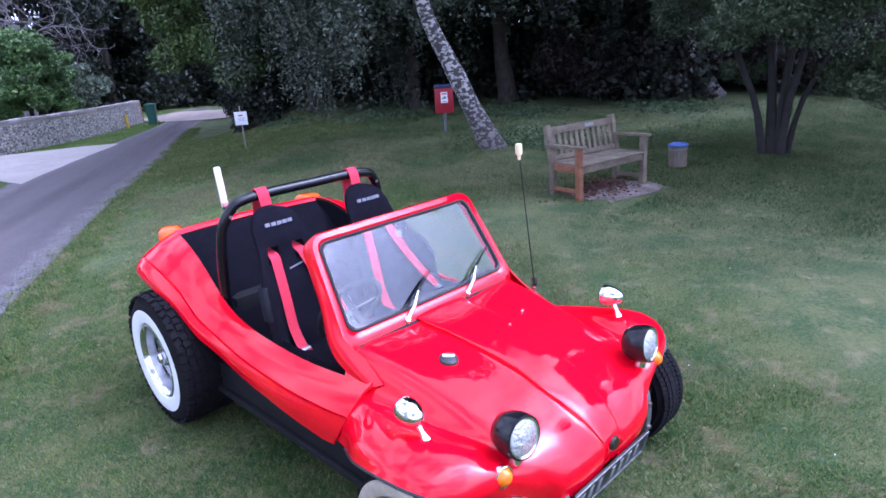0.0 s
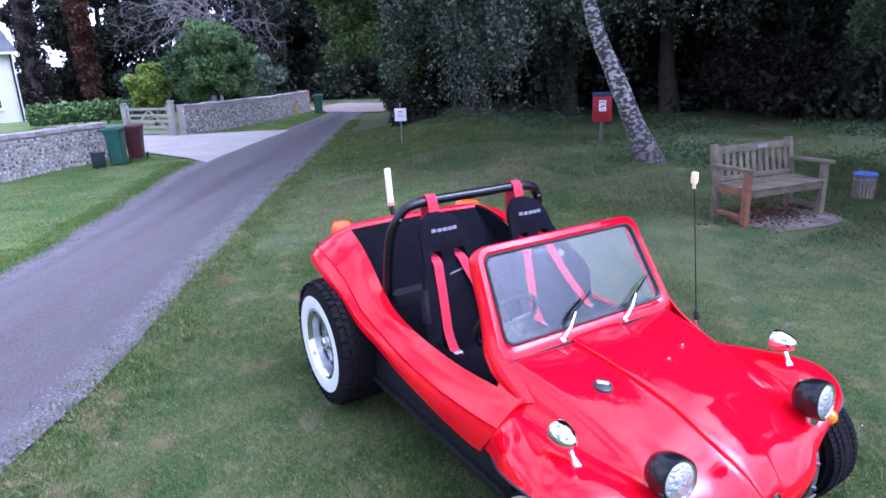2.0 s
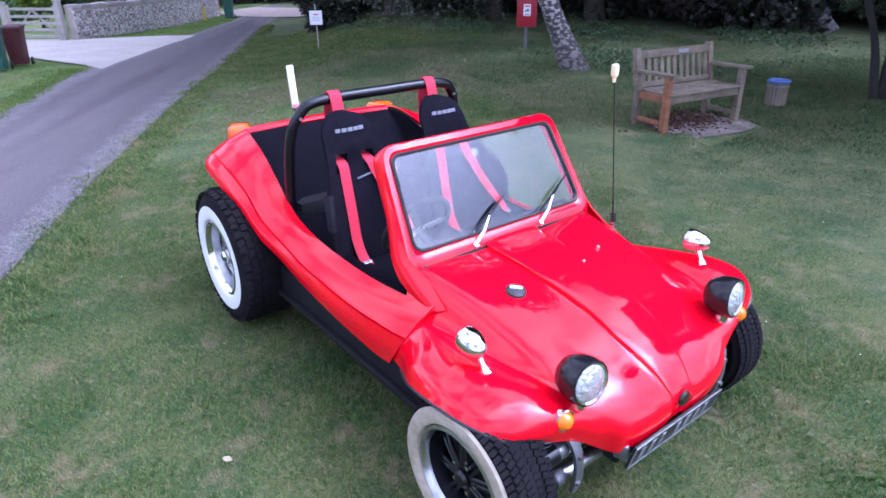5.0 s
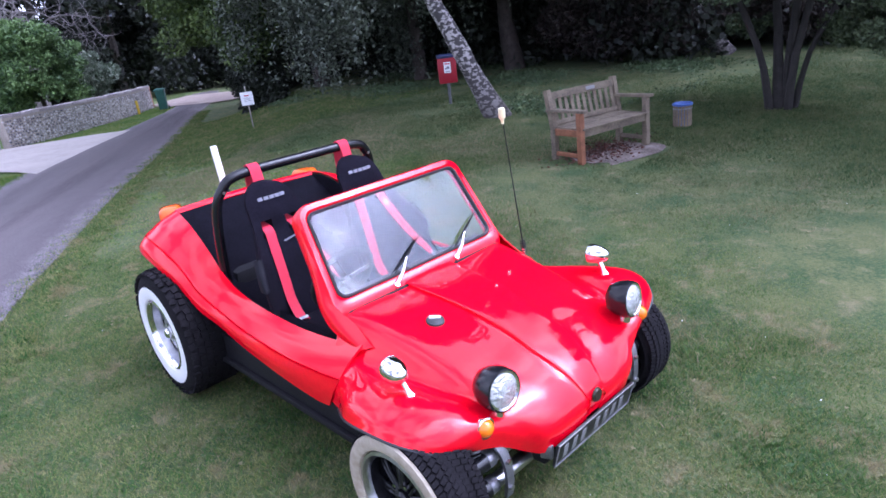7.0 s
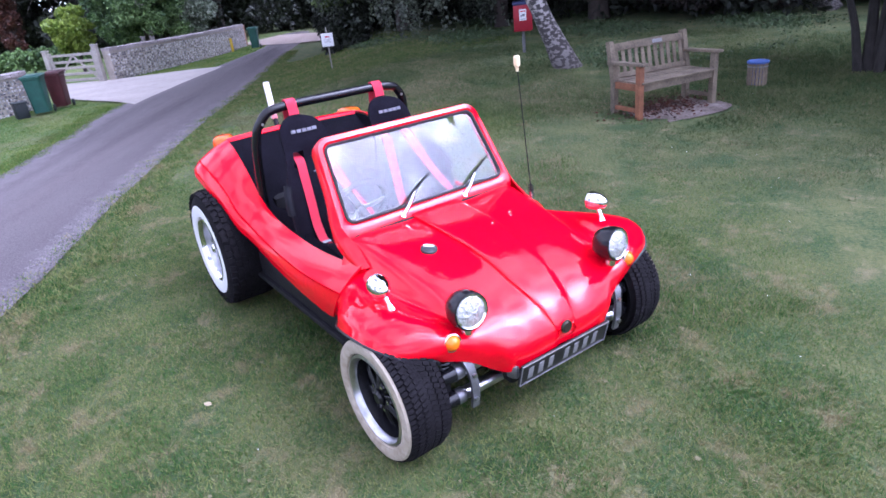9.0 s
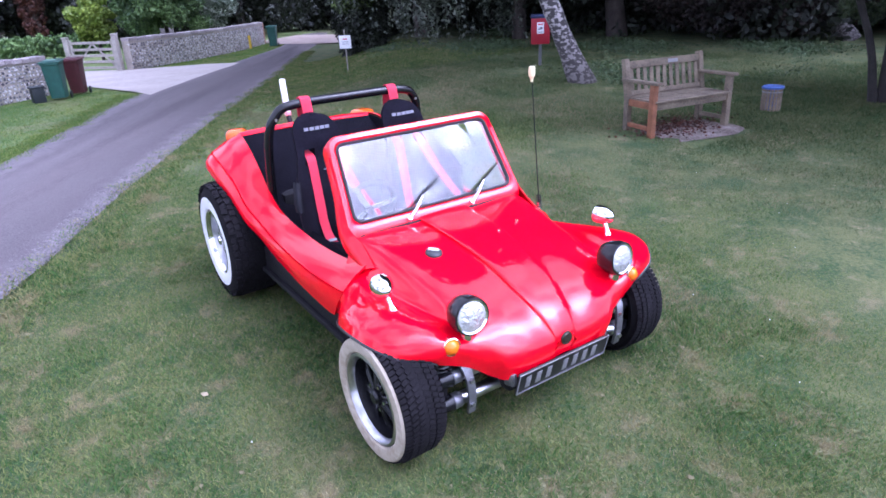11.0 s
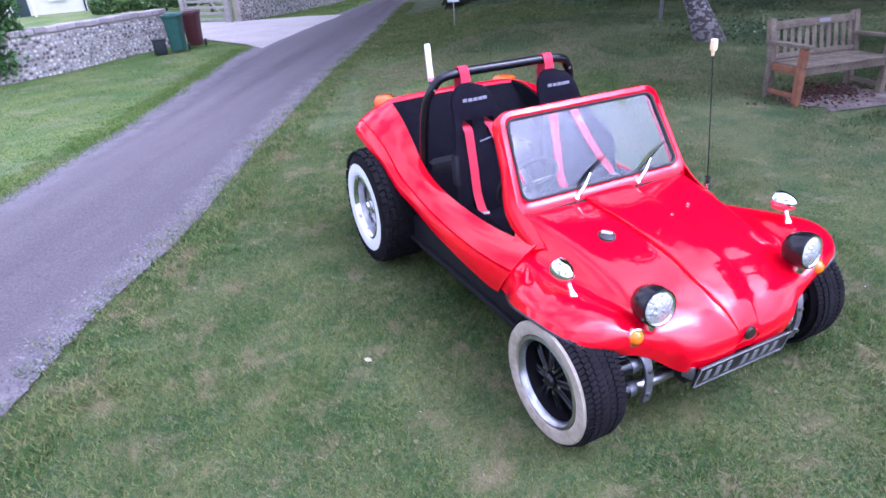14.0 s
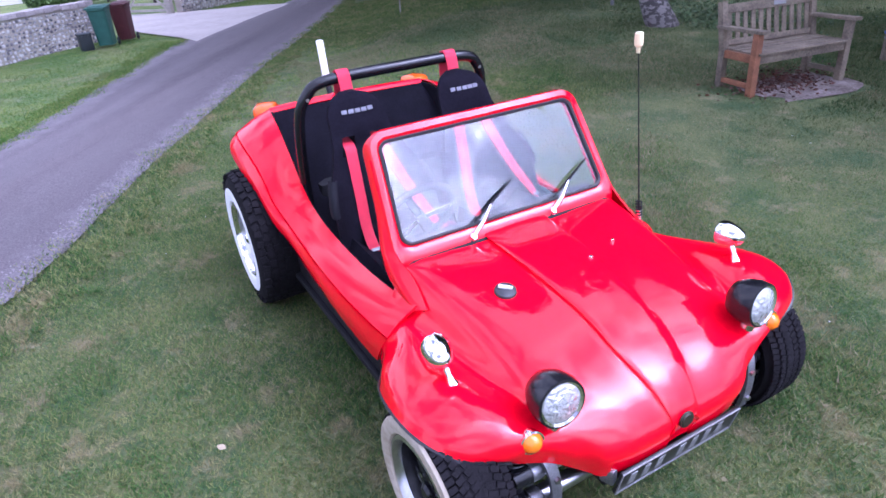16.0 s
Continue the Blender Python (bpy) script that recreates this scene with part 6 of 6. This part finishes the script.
# ---- lamps, mirrors, fittings ----
for s in (-1, 1):
    head = part("headlamp", (lambda b: (lathe(b, [(0, -0.108), (0.035, -0.105), (0.060, -0.088), (0.075, -0.056), (0.081, -0.020), (0.079, 0.0), (0.077, 0.012), (0.070, 0.014)], 40, pose(1.272, s * 0.423, 0.612, 0, 84, s * 4)), b)[1])(bmesh.new()), BLACK_PAINT, buggy, "black bowl headlamp with chrome rim")
    hm = pose(1.272, s * 0.423, 0.612, 0, 84, s * 4)
    bm = bmesh.new()
    lathe(bm, [(0.061, 0.010), (0.070, 0.014), (0.078, 0.006), (0.0785, -0.004)], 40, hm)
    part("rim", bm, CHROME, head)
    bm = bmesh.new()
    lathe(bm, [(0, 0.024), (0.03, 0.022), (0.048, 0.017), (0.063, 0.010)], 40, hm)
    part("lens", bm, LENS, head, "fluted clear headlamp lens")
    bm = bmesh.new()
    tube(bm, [(1.235, s * 0.425, 0.50), (1.245, s * 0.424, 0.545)], [0.03, 0.022], 12)
    part("stalk", bm, CHROME, head)
    # front indicator
    im = pose(1.262, s * 0.514, 0.505, 0, 84, s * 8)
    bm = bmesh.new()
    lathe(bm, [(0, -0.03), (0.03, -0.03), (0.036, -0.01), (0.038, 0.006), (0.033, 0.008)], 28, im)
    lamp = part("indicator", bm, CHROME, buggy, "round chrome-rimmed amber indicator")
    bm = bmesh.new()
    lathe(bm, [(0, 0.03), (0.014, 0.028), (0.026, 0.018), (0.032, 0.006)], 28, im)
    part("lens", bm, AMBER, lamp)
    # bullet mirror on its stalk
    bm = bmesh.new()
    lathe(bm, [(0, 0.086), (0.011, 0.084), (0.026, 0.074), (0.039, 0.050), (0.046, 0.018), (0.047, -0.002), (0.044, -0.014), (0.036, -0.020), (0, -0.018)], 36, pose(0.945, s * 0.632, 0.690, 0, 92, s * 10))
    mirror = part("wing_mirror", bm, CHROME, buggy, "chrome bullet wing mirror")
    bm = bmesh.new()
    tube(bm, [(1.022, s * 0.622, 0.598), (1.006, s * 0.626, 0.625), (0.985, s * 0.63, 0.660)], [0.020, 0.010, 0.013], 10)
    part("stalk", bm, CHROME, mirror)
    # tail lamp, a rounded amber block on the rear wing
    bm = bmesh.new()
    box(bm, 0.15, 0.14, 0.105, pose(-1.275, s * 0.475, 0.918, 0, 0, s * 20), 0.045, 4)
    part("tail_lamp", bm, RED_LENS, buggy, "orange rear indicator lamp")
    # bullet mirror glass faces the driver
bm = bmesh.new()
lathe(bm, [(0, 0.012), (0.03, 0.011), (0.038, 0.006), (0.04, -0.002)], 32, pose(0.787, -0.268, 0.678, 0, 13, 0))
cap = part("fuel_cap", bm, CAP_STEEL, buggy, "round steel fuel cap in the bonnet")
bm = bmesh.new()
box(bm, 0.050, 0.010, 0.012, pose(0.787, -0.268, 0.694, 0, 13, 60), 0.003)
part("grip", bm, WHITE_PLASTIC, cap)
for y, x in ((0.262, 0.74), (0.10, 0.80)):
    bm = bmesh.new()
    lathe(bm, [(0, 0.006), (0.006, 0.005), (0.008, 0.0), (0.008, -0.01)], 14, pose(x, y, 0.690 if y > 0.2 else 0.696, 0, 12, 0))
    part("bolt", bm, CHROME, buggy)
bm = bmesh.new()
lathe(bm, [(0, 0.008), (0.020, 0.008), (0.024, 0.004), (0.028, 0.005), (0.030, 0.0)], 28, pose(1.366, 0.0, 0.402, 0, 88, 0))
part("badge", bm, BRASS, buggy, "small round dark badge on the nose")
# number plate: plain bars in place of its characters
plate_m = pose(1.352, 0, 0.268, 0, 15, 0)
bm = bmesh.new()
box(bm, 0.012, 0.52, 0.112, plate_m, 0.004)
plate = part("number_plate", bm, PLATE_BLACK, buggy, "black number plate with silver characters")
for k, (dy, dz, sy, sz) in enumerate(((0, 0.053, 0.52, 0.005), (0, -0.053, 0.52, 0.005), (0.257, 0, 0.005, 0.11), (-0.257, 0, 0.005, 0.11))):
    bm = bmesh.new()
    box(bm, 0.004, sy, sz, plate_m @ pose(0.0065, dy, dz))
    part("border", bm, PLATE_SILVER, plate)
for k in range(7):
    bm = bmesh.new()
    y = -0.205 + 0.058 * k + (0.035 if k > 2 else 0)
    box(bm, 0.003, 0.028, 0.062, plate_m @ pose(0.0065, y, 0), 0.001)
    part("bar", bm, PLATE_SILVER, plate)
bm = bmesh.new()
box(bm, 0.05, 0.03, 0.06, pose(1.32, -0.268, 0.285, 0, 0, 20), 0.01)
part("bracket", bm, DULL_STEEL, buggy)

# wipers
for y in (-0.197, 0.187):
    bm = bmesh.new()
    p0, p1, p2 = ws(-0.052, y, 0.012), ws(0.0, y + 0.055, 0.040), ws(0.052, y + 0.105, 0.040)
    tube(bm, [p0, p1, p2], [0.013, 0.009, 0.004], 10)
    lathe(bm, [(0, 0.024), (0.012, 0.022), (0.016, 0.004), (0.02, -0.02)], 16, Matrix.Translation(p0) @ pose(0, 0, 0, 0, 35, 0))
    wiper = part("wiper", bm, CHROME, buggy, "chrome wiper arm with black blade")
    bm = bmesh.new()
    tube(bm, [ws(0.008, y + 0.022, 0.026), ws(0.06, y + 0.12, 0.028), ws(0.124, y + 0.238, 0.026)], [0.004, 0.006, 0.004], 6)
    tube(bm, [ws(0.03, y + 0.065, 0.034), ws(0.06, y + 0.12, 0.042), ws(0.095, y + 0.18, 0.034)], 0.004, 6)
    part("blade", bm, BLACK_SATIN, wiper)
# round sticker inside the glass
bm = bmesh.new()
lathe(bm, [(0, 0.001), (0.017, 0.001), (0.017, -0.001), (0, -0.001)], 24, Matrix.Translation(ws(0.335, -0.02, -0.004)) @ WS_N.to_track_quat("Z", "Y").to_matrix().to_4x4())
part("sticker", bm, PLATE_SILVER, buggy, "small round disc behind the glass")

# whip aerial with coil and yellow cap
aerial = new("aerial")
aerial.parent = buggy
a0, a1 = Vector((0.606, 0.54, 0.62)), Vector((0.508, 0.566, 1.34))
bm = bmesh.new()
tube(bm, [a0, a0.lerp(a1, 0.10)], 0.012, 10)
part("base", bm, CHROME, aerial)
bm = bmesh.new()
tube(bm, [a0.lerp(a1, 0.04), a0.lerp(a1, 0.5), a1], [0.0032, 0.0026, 0.002], 8)
part("whip", bm, BLACK_SATIN, aerial)
bm = bmesh.new()
tube(bm, [a0.lerp(a1, 0.05 + 0.10 * k / 90) + Vector((0.012 * math.cos(k * 0.42), 0.012 * math.sin(k * 0.42), 0)) for k in range(91)], 0.003, 6)
part("coil", bm, BLACK_SATIN, aerial)
bm = bmesh.new()
lathe(bm, [(0, -0.030), (0.007, -0.028), (0.009, -0.006), (0.016, 0.0), (0.0175, 0.020), (0.016, 0.046), (0.012, 0.050), (0, 0.050)], 20, Matrix.Translation(a1))
part("cap", bm, YELLOW, aerial, "yellowed plastic cap")

# ---- roll bar, belts, seats ----
bm = bmesh.new()
hoop = [(-0.62, -0.50, 0.30), (-0.60, -0.51, 0.70), (-0.54, -0.505, 1.02), (-0.505, -0.46, 1.15), (-0.49, -0.36, 1.205), (-0.485, 0.0, 1.212), (-0.49, 0.36, 1.205), (-0.505, 0.46, 1.15), (-0.54, 0.505, 1.02), (-0.60, 0.51, 0.70), (-0.62, 0.50, 0.30)]
tube(bm, spline(hoop, 8), 0.026, 16)
roll = part("roll_bar", bm, BLACK_PAINT, buggy, "glossy black tubular roll bar")
for s in (-1, 1):
    bm = bmesh.new()
    lathe(bm, [(0, 0.008), (0.008, 0.008), (0.009, 0)], 6, Matrix.Translation((-0.487, s * 0.465, 1.135)) @ pose(0, 0, 0, 0, 90, 0))
    part("bolt", bm, STEEL, roll)


def seat(y):
    """A bucket seat: a padded shell with a round head, slots for the straps, side bolsters and a deep cushion."""
    vs_ = [0, 0.10, 0.30, 0.48, 0.58, 0.66, 0.73, 0.80, 0.88, 0.94, 0.975, 1.0]
    hw_ = [0.215, 0.238, 0.252, 0.246, 0.222, 0.188, 0.160, 0.145, 0.138, 0.118, 0.085, 0.02]

    def back(u, v, d=0.0):
        z = 0.36 + 0.80 * v
        x = -0.175 - 0.215 * v + 0.02 * math.sin(v * 3.14)
        half = float(np.interp(v, vs_, hw_))
        wing = float(np.interp(v, [0, 0.2, 0.5, 0.65, 0.8, 1], [0.15, 0.14, 0.12, 0.07, 0.01, -0.02]))
        pad = 0.02 * (1 - u * u) * float(np.interp(v, [0.72, 0.82, 0.95, 1], [0, 1, 1, 0]))
        return (x + wing * abs(u) ** 3 + pad - d * (1 - 0.75 * abs(u) ** 4), y + half * u * (1 - 0.05 * d), z)

    us, vs = np.linspace(-1, 1, 25), np.linspace(0, 1, 41)
    bm = bmesh.new()
    fr = [[bm.verts.new(back(u, v)) for u in us] for v in vs]
    bk = [[bm.verts.new(back(u, v, 0.085)) for u in us] for v in vs]

    def hole(j, k):
        v, u = (vs[j] + vs[j + 1]) / 2, (us[k] + us[k + 1]) / 2
        return 0.685 < v < 0.765 and 0.22 < abs(u) < 0.66

    nj, nk = len(vs) - 1, len(us) - 1
    for j in range(nj):
        for k in range(nk):
            if hole(j, k):
                continue
            bm.faces.new((fr[j][k], fr[j][k + 1], fr[j + 1][k + 1], fr[j + 1][k]))
            bm.faces.new((bk[j][k], bk[j + 1][k], bk[j + 1][k + 1], bk[j][k + 1]))
            for (a, b), (dj, dk) in ((((j, k), (j, k + 1)), (-1, 0)), (((j + 1, k), (j + 1, k + 1)), (1, 0)), (((j, k), (j + 1, k)), (0, -1)), (((j, k + 1), (j + 1, k + 1)), (0, 1))):
                jj, kk = j + dj, k + dk
                if not (0 <= jj < nj and 0 <= kk < nk) or hole(jj, kk):
                    bm.faces.new((fr[a[0]][a[1]], fr[b[0]][b[1]], bk[b[0]][b[1]], bk[a[0]][a[1]]))
    ob = part("seat", bm, SEAT_CLOTH, buggy, "black cloth bucket seat with high back")
    bm = bmesh.new()
    cross = (-1, -0.6, 0, 0.6, 1)
    loft(bm, [[(0.30, y + u * 0.21, 0.36 + 0.05 * abs(u) ** 3) for u in cross], [(0.27, y + u * 0.22, 0.425 + 0.05 * abs(u) ** 3) for u in cross], [(0.05, y + u * 0.235, 0.415 + 0.09 * abs(u) ** 3) for u in cross], [(-0.18, y + u * 0.235, 0.385 + 0.12 * abs(u) ** 3) for u in cross]], 5, 5)
    thicken(bm, 0.08)
    part("cushion", bm, SEAT_CLOTH, ob)
    for s in (-1, 1):
        for v0, v1 in ((0.06, 0.17), (0.42, 0.60)):
            bm = bmesh.new()
            loft(bm, [[(back(s, v)[0] + dx, y + s * (abs(back(s, v)[1] - y) + dy), back(s, v)[2]) for dx, dy in ((0.010, -0.018), (0.018, -0.004), (0.010, 0.012), (-0.02, 0.016))] for v in np.linspace(v0, v1, 5)], 3, 4)
            thicken(bm, 0.006)
            part("bolster", bm, SEAT_VINYL, ob, "grey vinyl bolster patch")
    # woven mark on the head, as plain bars
    for k in range(5):
        u = (-0.068 + 0.034 * k) / 0.14
        p = back(u, 0.905)
        bm = bmesh.new()
        box(bm, 0.004, 0.026, 0.018, pose(p[0] + 0.002, p[1], p[2], 0, -15, 0), 0.001)
        part("bar", bm, MARK, ob)
    p = back(0.1, 0.63)
    bm = bmesh.new()
    box(bm, 0.004, 0.10, 0.009, pose(p[0] + 0.003, p[1] + 0.02, p[2], 10, -15, 0), 0.001)
    part("bar", bm, MARK, ob)
    return ob


def belts(y):
    """A red harness: two shoulder straps through the slots, a lap strap, and the loop over the roll bar."""
    def on_back(dy, z, off=0.012):
        v = (z - 0.36) / 0.8
        return (-0.175 - 0.215 * v + 0.02 * math.sin(v * 3.14) + off + 0.13 * abs(dy / 0.25) ** 3, y + dy, z)

    runs = [[(-0.40, y - 0.07, 0.955), on_back(-0.075, 0.935, 0.004), on_back(-0.078, 0.86), on_back(-0.083, 0.70), on_back(-0.088, 0.57, 0.02), (-0.12, y - 0.085, 0.485), (-0.02, y - 0.06, 0.475)],
            [(-0.40, y + 0.07, 0.955), on_back(0.075, 0.935, 0.004), on_back(0.095, 0.87), on_back(0.14, 0.76), on_back(0.185, 0.65, 0.02), (-0.08, y + 0.24, 0.54), (-0.05, y + 0.255, 0.47)]]
    for pts in runs:
        bm = bmesh.new()
        ribbon(bm, spline(pts, 5), 0.052, (0, 1, 0.0), 0.004)
        strap = part("strap", bm, BELT, buggy, "red shoulder harness strap")
        bm = bmesh.new()
        box(bm, 0.018, 0.050, 0.008, Matrix.Translation(Vector(pts[5]) + Vector((0.008, 0, 0.01))) @ pose(0, 0, 0, 0, 35, 0), 0.004)
        part("buckle", bm, DULL_STEEL, strap)
    bm = bmesh.new()
    ribbon(bm, spline([(-0.15, y - 0.25, 0.50), (-0.02, y - 0.12, 0.475), (0.0, y + 0.12, 0.475), (-0.15, y + 0.25, 0.50)], 6), 0.045, (1, 0, 0.2), 0.004)
    part("lap_strap", bm, BELT, buggy, "red lap strap")
    bm = bmesh.new()
    ribbon(bm, spline([(-0.425, y, 1.05), (-0.445, y, 1.17), (-0.462, y, 1.225), (-0.488, y, 1.243), (-0.518, y, 1.225), (-0.53, y, 1.15), (-0.53, y, 1.0)], 5), 0.060, (0, 1, 0), 0.006)
    part("harness_loop", bm, BELT, buggy, "red harness wrapped over the roll bar")


for y in (-0.285, 0.285):
    seat(y)
    belts(y)

# white-faced upright marker behind the tail
flag = new("tail_marker")
flag.parent = buggy
bm = bmesh.new()
tube(bm, [(-1.40, -0.03, 0.85), (-1.46, -0.03, 0.98)], 0.018, 10)
part("stem", bm, BLACK_SATIN, flag)
bm = bmesh.new()
box(bm, 0.022, 0.045, 0.26, pose(-1.475, -0.03, 1.10, 0, -6, 0), 0.01)
part("blade", bm, WHITE_PLASTIC, flag, "white upright plastic blade")
bm = bmesh.new()
box(bm, 0.03, 0.04, 0.03, pose(-1.455, -0.03, 0.985), 0.008)
part("clip", bm, PALE_PINK, flag)

# a leaf lying on the lawn
dead = empty("fallen_leaf", "dry pale leaf lying on the lawn", "leaf", m=pose(0.21, -1.26, 0.022, 10, 5, 40) @ Matrix.Scale(0.55, 4))
bm = bmesh.new()
loft(bm, [[(x, -w, 0.006), (x, 0, 0), (x, w, 0.008)] for x, w in ((-0.04, 0.002), (-0.02, 0.018), (0.005, 0.024), (0.025, 0.014), (0.04, 0.002))], 2, 2)
thicken(bm, 0.001)
part("blade", bm, material("dead_leaf", (0.36, 0.30, 0.20), 0.8, vary=0.2, scale=60), dead)
